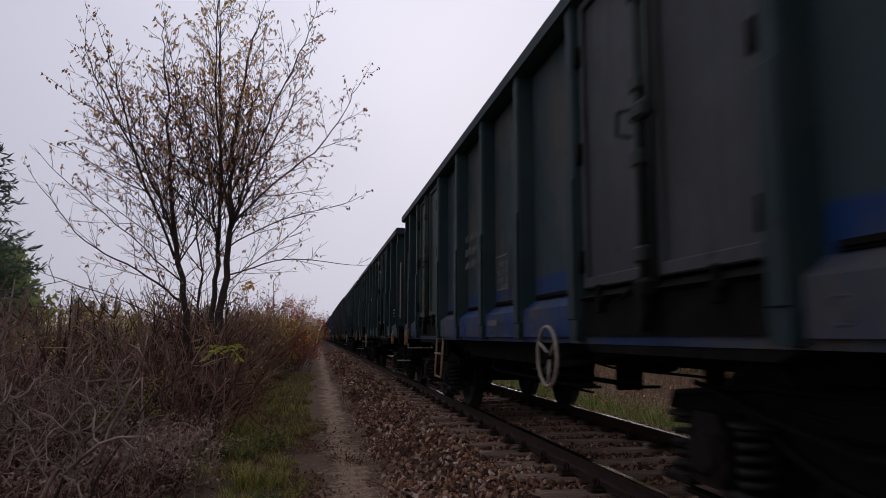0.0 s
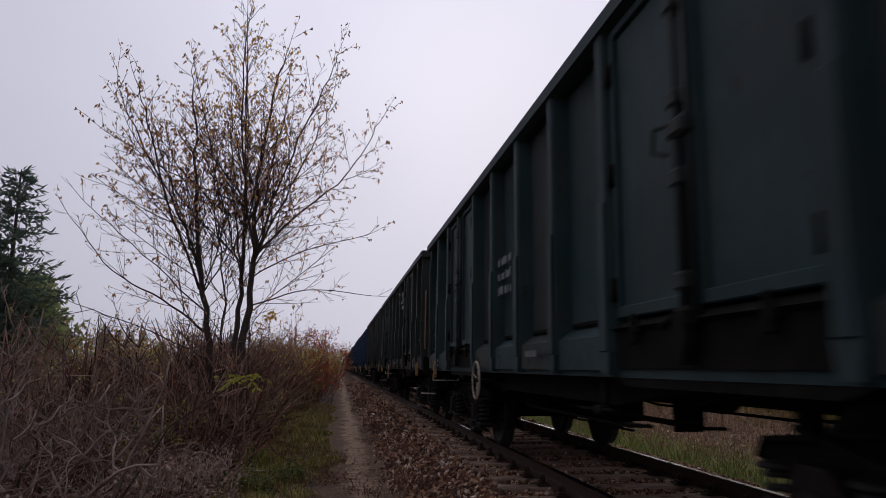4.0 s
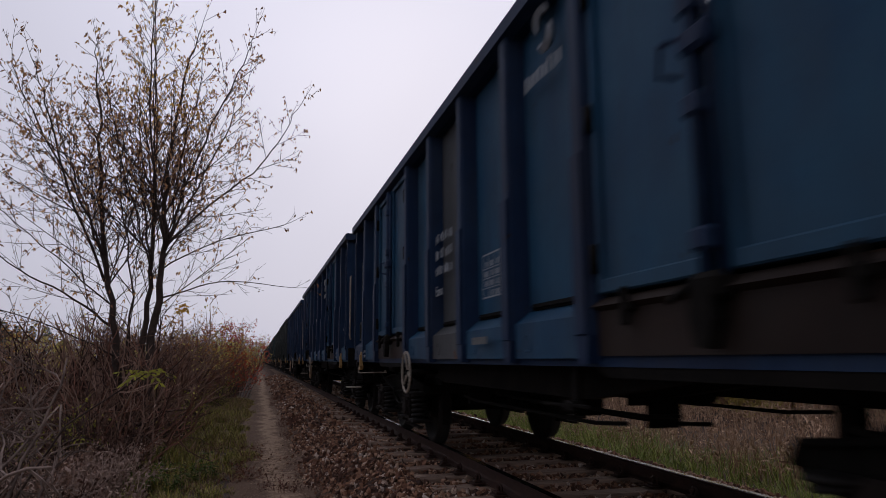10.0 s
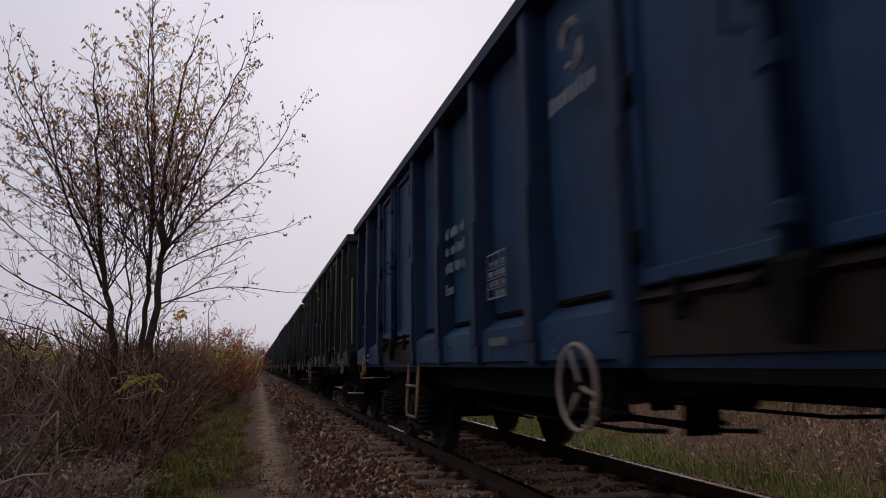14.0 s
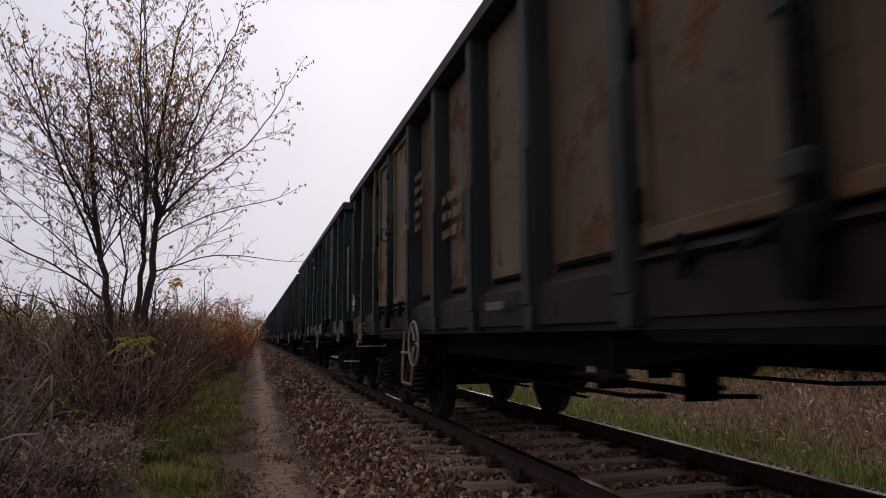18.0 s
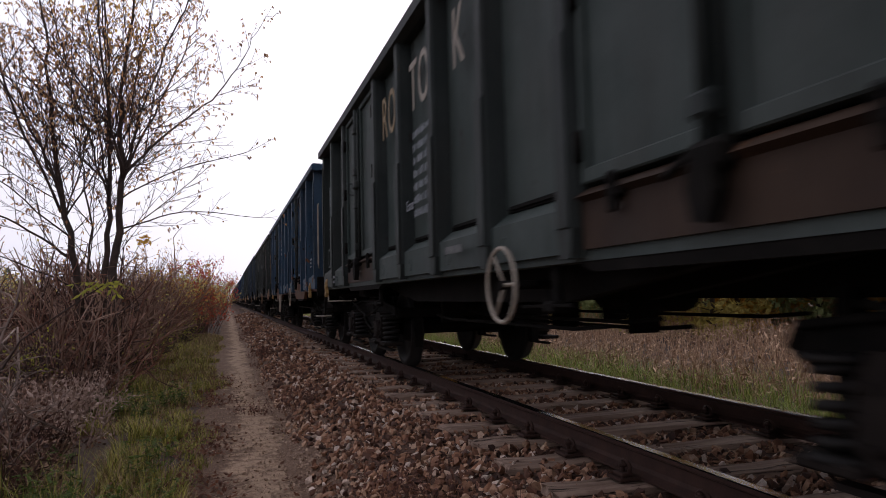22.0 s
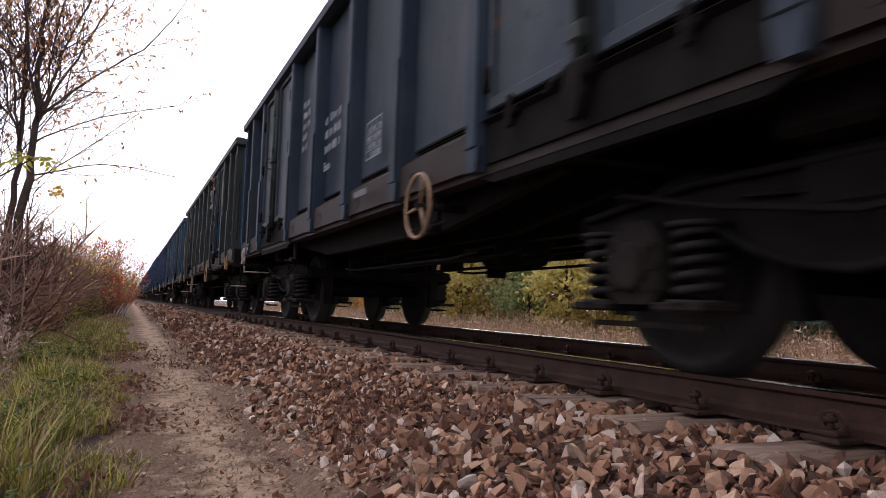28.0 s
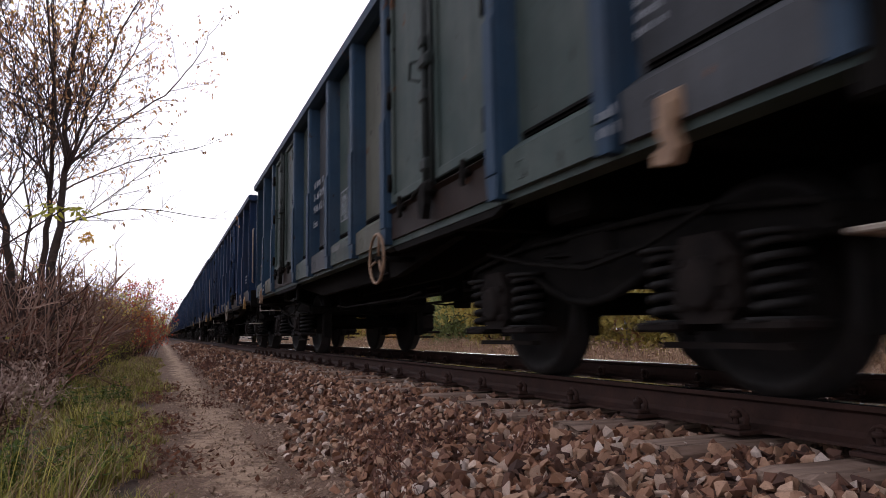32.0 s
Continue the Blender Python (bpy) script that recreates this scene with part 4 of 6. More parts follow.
def end_beam_shape(bm):
    bx(bm, (-1.0, -0.05, 0.6), (1.0, 0.05, 0.72), 0.02)


def bolster_shape(bm):
    bx(bm, (-1.02, -0.2, 0.62), (1.02, 0.2, 0.84), 0.03)


def rod_shape(bm):
    tube(bm, [(0, -1.6, 0.03), (0, -1.2, 0), (0, 1.3, 0), (0, 1.7, 0.03)], 0.014, 5)


def lever_shape(bm):
    bx(bm, (-0.12, -0.018, 0.59), (0.12, 0.018, 0.92), 0.01)


def tank_shape(bm):
    lathe(bm, [(-0.55, 0.05), (-0.52, 0.14), (-0.46, 0.17), (0.46, 0.17), (0.52, 0.14), (0.55, 0.05)], 1, 14, (0.55, 0.4, 0.84))
    lathe(bm, [(-0.3, 0.08), (-0.28, 0.15), (0.1, 0.15), (0.12, 0.05), (0.5, 0.03)], 1, 14, (-0.1, -0.9, 0.86))


def bracket_shape(bm):
    # levers and pull handles that hang below the solebar
    bx(bm, (-1.35, -0.035, 0.78), (-1.31, 0.035, 1.0), 0.01)
    bx(bm, (-1.40, -0.08, 0.75), (-1.32, 0.05, 0.81), 0.012)
    tube(bm, [(-1.38, -0.25, 0.79), (-1.40, 0.3, 0.78)], 0.010, 5)


def far_side_shape(bm):
    bx(bm, (1.34, -HALF, LEDGE - 0.02), (1.385, HALF, TOP - 0.1))
    prism(bm, [(1.40, SILL), (1.43, SILL + 0.02), (1.43, 1.25), (1.33, 1.27), (1.33, SILL - 0.03)], 1, -HALF, HALF)


def far_post_shape(bm):
    prism(bm, [(1.45, -0.075), (1.45, 0.075), (1.385, 0.095), (1.385, -0.095)], 2, SILL, TOP - 0.1)


def load_shape(bm):
    # the load of stone lies below the rim
    ny = 24
    rows = [[bm.verts.new((x, -HALF + 0.08 + (2 * HALF - 0.16) * j / ny, 2.3 + 0.45 * math.cos(x) * (0.75 + 0.25 * math.cos(j * 1.1)))) for j in range(ny + 1)] for x in (-1.32, -0.8, 0, 0.8, 1.32)]
    for a, b in zip(rows, rows[1:]):
        for j in range(ny):
            bm.faces.new((a[j], b[j], b[j + 1], a[j + 1]))


WHEELSETS = {}


def bogie(wagon, y, full):
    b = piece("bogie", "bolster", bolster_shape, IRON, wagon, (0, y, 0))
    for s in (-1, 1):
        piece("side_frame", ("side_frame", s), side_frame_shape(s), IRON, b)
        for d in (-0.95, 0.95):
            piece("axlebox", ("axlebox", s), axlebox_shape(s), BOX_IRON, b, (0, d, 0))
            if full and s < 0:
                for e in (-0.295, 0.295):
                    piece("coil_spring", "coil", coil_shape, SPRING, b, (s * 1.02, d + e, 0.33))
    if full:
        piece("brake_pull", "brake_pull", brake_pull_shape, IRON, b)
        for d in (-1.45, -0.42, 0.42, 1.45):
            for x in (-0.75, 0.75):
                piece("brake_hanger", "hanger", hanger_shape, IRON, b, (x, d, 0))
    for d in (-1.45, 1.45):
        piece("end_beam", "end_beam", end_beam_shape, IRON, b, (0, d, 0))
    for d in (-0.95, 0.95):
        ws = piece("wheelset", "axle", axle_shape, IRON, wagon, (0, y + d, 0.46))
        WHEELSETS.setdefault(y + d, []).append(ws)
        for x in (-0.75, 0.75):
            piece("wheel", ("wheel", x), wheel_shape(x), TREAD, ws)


def wagon_of(k, look_of):
    """One four-axle open wagon; look_of: paints by bay and fittings. Its leading end is at -y."""
    full, mid = k <= 18, k <= 24
    w = new("wagon")
    main, doors, posts, ends = look_of["panel"], look_of["door"], PAINT[look_of["post"]], PAINT[look_of["end"]]
    sole = PAINT[look_of["sole"]] if look_of["sole"] else FRAME_BROWN
    global TOP
    narrow = k in NARROW_WAGONS or k > 16 and k % 2
    TOP = NARROW_TOP if narrow else WIDE_TOP
    y = -HALF
    panel_no, door_no, stops = 0, 0, []
    for i, (what, width) in enumerate(NARROW if narrow else WIDE):
        mid_y = y + width / 2
        if i:
            piece("post", "post", post_shape, posts, w, (0, y, 0))
            piece("post", "far_post", far_post_shape, posts, w, (0, y, 0)) if mid else None
        stops.append(y)
        if what == "panel":
            p = PAINT[main[panel_no % len(main)]]
            panel_no += 1
            piece("side_panel", ("panel", width), panel_shape(width), p, w, (0, mid_y, 0))
            piece("apron", ("apron", width), apron_shape(width), sole if k == 15 else p if look_of["sole"] else FRAME_BROWN, w, (0, mid_y, 0))
            if full:
                piece("drain_slot", ("ledge", width), ledge_shape(width), IRON, w, (0, mid_y, 0))
        else:
            p = PAINT[doors[door_no % len(doors)]]
            door_no += 1
            for s in (-1, 1):
                lf = piece("door", ("leaf", width), leaf_shape(width / 2 - 0.15), p, w, (0, mid_y + s * (width / 4 - 0.02), 0))
                if full:
                    for z in (1.5, 2.2, 2.85):
                        piece("hinge", "hinge", hinge_shape, IRON, lf, (0, s * (width / 4 - 0.09), z))
            piece("threshold", ("threshold", width), threshold_shape(width), IRON if k in (0, 1, 2, 10, 14) else PAINT["dark_rust"] if k == 11 else PAINT["rust_orange"] if k == 12 else FRAME_BROWN, w, (0, mid_y, 0))
            piece("lock_bar", "lock_bar", lock_bar_shape, PAINT["black_green"] if look_of["post"] != "navy" else PAINT["navy"], w, (0, mid_y, 0))
            if full:
                piece("catch", "catch", catch_shape, IRON, w, (0, mid_y + 0.02, 0))
                for e in (-0.30, 0.30):
                    piece("catch", "small_catch", small_catch_shape, IRON, w, (0, mid_y + width * e, 0))
                piece("door_sill", ("door_sill", width, k == 12), door_sill_shape(width, 0.17 if k == 12 else 0.08), PAINT["rust_orange"] if k == 12 else IRON, w, (0, mid_y, 0))
        y += width
    for s, turn in ((-1, 0.0), (1, math.pi)):
        piece("end_wall", "end_wall", end_wall_shape, ends, w, turn=turn)
        for x in (-0.75, 0.75):
            piece("end_post", "end_post", end_post_shape, ends, w, (x, 0, 0), turn=turn)
        for z in (1.27, 2.1):
            piece("end_rib", "end_rib", end_rib_shape, ends, w, (0, 0, z), turn=turn)
        piece("end_rim", "end_chord", end_chord_shape, posts, w, turn=turn)
        piece("headstock", "headstock", headstock_shape, IRON, w, turn=turn)
        piece("corner_post", "corner", corner_shape, posts, w, (0, s * (HALF - 0.05), 0))
        piece("top_rim", "chord", chord_shape, posts, w, turn=turn)
        for at in ((0, 0, 0), (1.75, 0, 0)):
            piece("buffer", "buffer", buffer_shape, IRON, w, at if s < 0 else (-at[0], 0, 0), turn=turn)
        if mid:
            piece("draw_hook", "hook", hook_shape, IRON, w, turn=turn)
        if full:
            piece("brake_hose", "hose", hose_shape, IRON, w, turn=turn)
    if full:
        piece("shunter_rail", "coupler_rail", coupler_rail_shape, CREAM, w)
        piece("grab_rail", "grab_rail", grab_rail_shape, look_of["rail"], w)
        piece("end_rail", "end_rail", end_rail_shape, look_of["rail"], w)
        piece("foot_step", "foot_step", foot_step_shape, CREAM, w, label="hanging foot step with a pale tread")
        piece("step_rod", "step_rod", step_rod_shape, IRON, w)
        piece("tail_lamp_bracket", "lamp", lambda bm: bx(bm, (-0.95, -HALF - 0.06, 2.02), (-0.85, -HALF - 0.0, 2.12), 0.01), RED, w, label="red lamp bracket")
        for yy in (-5.66, 5.6 if narrow and k != 11 else 6.05):
            piece("towing_hook", "rope_hook", rope_hook_shape, look_of["hook"], w, (0, yy, 0), "cast hook in ochre and cream paint")
        piece("waybill_holder", "holder", holder_shape, PAINT["black_green"], w, (0.04, 6.12 if not narrow else 5.95, 0))
        hub = piece("handbrake_wheel", "spindle", spindle_shape, IRON, w, (0, look_of["brake_at"], 0), "three-spoked handbrake wheel")
        piece("rim", "rim", wheel_rim_shape, look_of["wheel"], hub)
        for n in range(3):
            sp = piece("spoke", "spoke", spoke_shape, look_of["wheel"], hub, (0, 0, 0.90))
            sp.rotation_euler = (0.5 + k + 2 * math.pi * n / 3, 0, 0)
        if look_of["loop"]:
            piece("loop_step", "loop_step", loop_step_shape, look_of["loop"], w, (0, look_of["loop_at"], 0), "bent-bar step loop")
        piece("lever_bracket", "bracket", bracket_shape, IRON, w, (0, HALF - 3.9, 0))
        piece("lever_bracket", "bracket", bracket_shape, IRON, w, (0, -HALF + 4.6, 0))
        writing = lambda key, rows, high, at, label="": tagged(piece("lettering", key, lettering_shape(rows, high, len(str(key)) + k % 5), look_of["ink"], w, at, label), kind="stuff")
        face = -1.342
        if k not in (2, 9, 11):
            tagged(piece("load_table", "table", table_shape, look_of["ink"], w, (face, -0.62 if k != 7 else -0.34, 1.77), "ruled load table in thin lines"), kind="stuff")
        if k not in (3, 4, 11):
            writing(("number", k % 5), ((2, 4, 2), (2, 2, 4), (4, 3, 1)), 0.10, (face, 0.98, 2.18), "painted wagon number")
        if k < 13:
            tagged(piece("data_grid", "data_grid", data_grid_shape, WHITE if k == 11 else FADED, w, (face, 5.62 if narrow else 5.98, 2.55), "rows of ruled data boxes"), kind="stuff")
        writing("small", ((5, 4), (6,), (4, 2)), 0.045, (face, -5.45, 1.62))
        writing("sole", ((4,), (3, 1)), 0.05, (-1.438, -5.3, 1.18))
        tagged(piece("marking", "streak", lambda bm: bx(bm, (-0.004, -0.17, 0), (0, 0.17, 0.05)), FADED, w, (-1.440, -0.62, 1.13), "pale smudged marking"), kind="stuff")
        e = writing("end", ((4, 3), (5, 4), (3, 4)), 0.055, (-1.05, -HALF - 0.004, 1.75))
        e.rotation_euler = (0, 0, math.pi / 2)
        if look_of["logo"]:
            piece("emblem", "logo", logo_shape, WHITE, w, (face, -1.66, {5: 2.98, 7: 2.70}.get(k, 2.86)), "white emblem of two sweeps")
            tagged(piece("emblem_bar", "wordmark", lettering_shape(((8,),), 0.115, 9), WHITE, w, (face, -1.36, {5: 2.78, 7: 2.50}.get(k, 2.66))), kind="stuff")
        if k in (9, 12, 14):
            writing(("end_number", k), ((2, 3), (4, 2), (3, 3), (4,), (2, 2)), 0.085, (face, 2.05, 2.6), "painted data block")
        writing("apron", ((3, 2), (5,)), 0.045, (-1.440, stops[8] + 0.7, 1.17))
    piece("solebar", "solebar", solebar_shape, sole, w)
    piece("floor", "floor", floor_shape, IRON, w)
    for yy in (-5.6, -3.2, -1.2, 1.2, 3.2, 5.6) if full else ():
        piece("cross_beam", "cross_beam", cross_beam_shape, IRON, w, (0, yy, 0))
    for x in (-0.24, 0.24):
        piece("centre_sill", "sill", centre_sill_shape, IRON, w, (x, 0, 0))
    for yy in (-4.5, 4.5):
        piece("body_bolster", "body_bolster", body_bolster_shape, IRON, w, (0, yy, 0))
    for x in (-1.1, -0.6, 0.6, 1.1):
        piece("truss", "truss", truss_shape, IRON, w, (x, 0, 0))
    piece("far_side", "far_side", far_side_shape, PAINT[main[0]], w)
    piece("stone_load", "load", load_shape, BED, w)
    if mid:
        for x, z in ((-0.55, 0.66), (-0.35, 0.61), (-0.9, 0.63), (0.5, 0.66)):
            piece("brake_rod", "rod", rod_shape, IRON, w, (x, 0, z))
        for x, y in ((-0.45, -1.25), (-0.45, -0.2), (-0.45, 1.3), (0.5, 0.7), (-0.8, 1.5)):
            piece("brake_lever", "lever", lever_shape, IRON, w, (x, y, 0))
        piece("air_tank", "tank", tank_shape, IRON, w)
    for yy in (-4.5, 4.5):
        bogie(w, yy, mid)
    return tagged(w, look_of["label"], "wagon", "wagons of the train")


def style(panel, door, post, end, label, sole=None, ink=WHITE, rail=CREAM, wheel=CREAM, hook=YELLOW, loop=None, loop_at=2.6, brake_at=-1.8, logo=False):
    return {"panel": panel.split(), "door": door.split(), "post": post, "end": end, "label": label, "sole": sole, "ink": ink, "rail": rail, "wheel": wheel,
            "hook": hook, "loop": loop, "loop_at": loop_at, "brake_at": brake_at, "logo": logo}


STYLES = [
    style("grey", "slate sage", "dark_teal", "dark_teal", "grey open wagon with a blue lower band and dark posts", "grey", FADED, CREAM, CREAM, YELLOW, TAN, brake_at=-2.15, loop_at=2.68),
    style("teal dark_teal dark_teal dark_teal teal teal teal slate", "sea_blue sea_blue", "dark_teal", "dark_teal", "dark teal open wagon with white lettering", "dark_teal", brake_at=1.68),
    style("dark_teal black_green", "dark_teal", "dark_teal", "black_green", "dark green-grey open wagon with an orange sign", "dark_teal", brake_at=1.7),
    style("brown rust_tan bright_blue bright_blue blue_tan mottled brown dirty_tan", "mottled", "black_green", "brown", "rusty open wagon with bright blue bays and tan ends", None, WHITE, TAN, TAN, YELLOW, None, brake_at=1.9, logo=True),
    style("patch_blue mottled brown mottled brown grey_green mottled sage", "sea_blue sea_blue", "black_green", "slate", "rust-patched grey-tan open wagon with blue-teal doors", None, BUFF, TAN, TAN, TAN, None, brake_at=1.98),
    style("mauve_blue steel_blue steel_blue steel_blue slate steel_blue steel_blue navy", "steel_blue steel_blue", "navy", "slate", "dark blue open wagon with white scrawls", "navy", WHITE, CREAM, CREAM, YELLOW, None, brake_at=1.9, logo=True),
    style("steel_blue blue", "steel_blue", "navy", "navy", "blue open wagon with a white emblem", "steel_blue", WHITE, CREAM, CREAM, YELLOW, TAN, brake_at=1.84, loop_at=2.52, logo=True),
    # navy posts here: the shade on the post sides is put into the paint
    style("blue steel_blue blue", "blue", "navy", "navy", "deep blue open wagon with a white emblem", "navy", WHITE, CREAM, CREAM, YELLOW, TAN, brake_at=-1.75, loop_at=2.35, logo=True),
    style("teal teal dark_teal teal teal teal steel_blue teal", "dark_teal patch_blue", "black_green", "dark_teal", "dirty teal open wagon with a blue door", "teal", WHITE, CREAM, TAN, YELLOW, TAN, brake_at=2.12, loop_at=2.78),
    style("dirty_tan brown brown dirty_tan rust_tan brown dirty_tan brown", "brown dirty_tan", "black_green", "brown", "brown rusted open wagon with buff lettering", None, BUFF, TAN, CREAM, YELLOW, TAN, brake_at=1.72, loop_at=2.35),
    style("pale_blue grey_green pale_tan grey_green grey_green pale_tan grey_green pale_tan", "pale_blue pale_blue", "dark_teal", "grey_green", "grey-green worn open wagon with teal posts", "black_green", WHITE, CREAM, CREAM, YELLOW, FRAME_BROWN, brake_at=-1.85, loop_at=4.05),
    style("bottle", "bottle", "black_green", "bottle", "almost black green open wagon with large buff letters", "bottle", WHITE, TAN, CREAM, YELLOW, None, brake_at=-1.45),
    style("light_blue worn_blue light_blue worn_blue", "worn_blue light_blue", "post_blue", "post_blue", "light blue worn open wagon with rust patches", "rust_red", WHITE, CREAM, CREAM, YELLOW, CREAM, brake_at=-1.92, loop_at=2.47),
    style("rust_tan mauve_blue brown rust_tan brown grey_green brown rust_tan", "brown", "black_green", "brown", "tan and brown rusted open wagon", "rust_tan", BUFF, TAN, TAN, TAN, None, brake_at=-1.9),
    style("mauve_blue slate mauve_blue mauve_blue indigo mauve_blue mauve_blue slate", "mauve_blue mauve_blue", "indigo", "navy", "dark mauve-blue open wagon with indigo posts", None, WHITE, CREAM, TAN, CREAM, None, brake_at=-1.88),
    style("ochre_blue worn_blue worn_blue ochre_blue ochre_blue worn_blue worn_blue ochre_blue", "ochre_blue ochre_blue", "black_green", "steel_blue", "blue open wagon patched with ochre", "dark_rust", WHITE, FRAME_BROWN, TAN, YELLOW, TAN, brake_at=-2.3, loop_at=2.84, logo=True),
    style("slate sage grey_green sage", "sage", "post_blue", "dark_teal", "slate grey open wagon with dark blue posts", "sage", WHITE, TAN, TAN, TAN, None, brake_at=-2.08),
    style("navy blue", "navy", "navy", "navy", "dark blue open wagon"),
    style("steel_blue blue", "blue", "navy", "navy", "blue open wagon with dark rims"),
]
SPACING = 14.04
WAGONS = []
for k in range(40):
    st = STYLES[k] if k < len(STYLES) else STYLES[(17, 18, 7, 6, 16, 17, 5)[k % 7]]
    WAGONS.append(wagon_of(k, st))
tag_card = piece("paper_card", "card", lambda bm: prism(bm, [(-0.14, 0.0), (0.0, -0.13), (0.14, 0.0), (0.0, 0.13)], 0, -0.004, 0.0), PAPER, WAGONS[9], (-1.46, HALF - 0.66, 1.47), "white card tied to the waybill holder")
for z in (-0.05, 0.0, 0.05):
    piece("print", "print", lambda bm: bx(bm, (-0.003, -0.06, -0.012), (0, 0.08, 0.012)), INK, tag_card, (-0.005, 0, z))
piece("orange_sign", "sign", lambda bm: bx(bm, (-0.2, -0.012, -0.16), (0.2, 0, 0.16), 0.004), ORANGE, WAGONS[2], (-0.8, -HALF - 0.075, 2.4), "orange rectangular sign on the end wall")
text = bpy.data.curves.new("type_letters", 'FONT')
text.body, text.size, text.extrude, text.align_x = "Eaos", 0.13, 0.002, 'LEFT'
text.materials.append(WHITE)
for k in (1, 4, 5, 6, 7, 8, 10, 11, 12, 14, 15, 16):
    tx = new("type_letters", text)
    tx.parent, tx.location, tx.rotation_euler = WAGONS[k], (-1.349 + INSET, 0.98, 1.60), (math.pi / 2, 0, -math.pi / 2)
big = {}
for word, at in (("RO", 1.92), ("TO", 0.78), ("K", -0.42)):
    big[word] = bpy.data.curves.new("large_letters", 'FONT')
    big[word].body, big[word].size, big[word].extrude, big[word].space_character = word, 0.62, 0.002, 1.15
    big[word].materials.append(BUFF if word == "RO" else CREAM)
    tx = new("large_letters", big[word])
    tx.parent, tx.location, tx.rotation_euler = WAGONS[11], (-1.349 + INSET, at, 2.44), (math.pi / 2, 0, -math.pi / 2)
    tx.scale = (0.65, 1.0, 1.0)  # narrow letters
piece("lettering", "address", lettering_shape(((8, 2), (2, 7), (2, 4, 2), (3, 3, 3), (3, 3, 3), (6, 3), (9,)), 0.075, 21), WHITE, WAGONS[11], (-1.342, 0.72, 2.27), "block of small white writing")
# ---- plants ----
def twig_path(r, start, way, length, bend=0.25, n=4, lift=0.15):
    pts, d, p = [Vector(start)], Vector(way).normalized(), Vector(start)
    for i in range(n):
        d = (d + Vector((r.uniform(-bend, bend), r.uniform(-bend, bend), r.uniform(-bend, bend) + lift))).normalized()
        p = p + d * (length / n)
        pts.append(p.copy())
    return pts


class Strands:
    """Gathers thin tapered stems and small leaves as plain lists."""

    def __init__(self):
        self.v, self.f = [], []

    def stem(self, pts, r0, r1, n=3):
        base, m = len(self.v), len(pts)
        for i, p in enumerate(pts):
            d = pts[min(i + 1, m - 1)] - pts[max(i - 1, 0)]
            a = d.orthogonal().normalized()
            b = d.cross(a).normalized()
            rad = r0 + (r1 - r0) * i / (m - 1)
            for k in range(n):
                w = 2 * math.pi * k / n
                self.v.append(tuple(p + a * (rad * math.cos(w)) + b * (rad * math.sin(w))))
        for i in range(m - 1):
            for k in range(n):
                self.f.append((base + i * n + k, base + i * n + (k + 1) % n, base + (i + 1) * n + (k + 1) % n, base + (i + 1) * n + k))

    def leaf(self, p, along, side, length, width):
        base = len(self.v)
        fold = along.cross(side) * (width * 0.3)
        for q in (p, p + along * (length * 0.45) + side * width + fold, p + along * length, p + along * (length * 0.45) - side * width + fold):
            self.v.append(tuple(q))
        self.f += [(base, base + 1, base + 2), (base, base + 2, base + 3)]

    def blade(self, x, y, z, high, lean, turn, width):
        base = len(self.v)
        dx, dy = math.cos(turn), math.sin(turn)
        for i, s in enumerate((0.0, 0.4, 0.75, 1.0)):
            ox, hz, w = lean * s * s, high * (s - 0.25 * lean / max(high, 0.01) * s * s), width * (1 - s)
            if i < 3:
                self.v.append((x + dx * ox - dy * w, y + dy * ox + dx * w, z + hz))
                self.v.append((x + dx * ox + dy * w, y + dy * ox - dx * w, z + hz))
            else:
                self.v.append((x + dx * ox, y + dy * ox, z + hz))
        self.f += [(base, base + 1, base + 3, base + 2), (base + 2, base + 3, base + 5, base + 4), (base + 4, base + 5, base + 6)]

    def done(self, name, material, parent=None, label=""):
        ob = raw_mesh(name, self.v, self.f, material, parent)
        if label:
            ob["label"] = label
        return ob


def any_way(r, up=0.0):
    return Vector((r.gauss(0, 1), r.gauss(0, 1), r.gauss(0, 1) + up)).normalized()


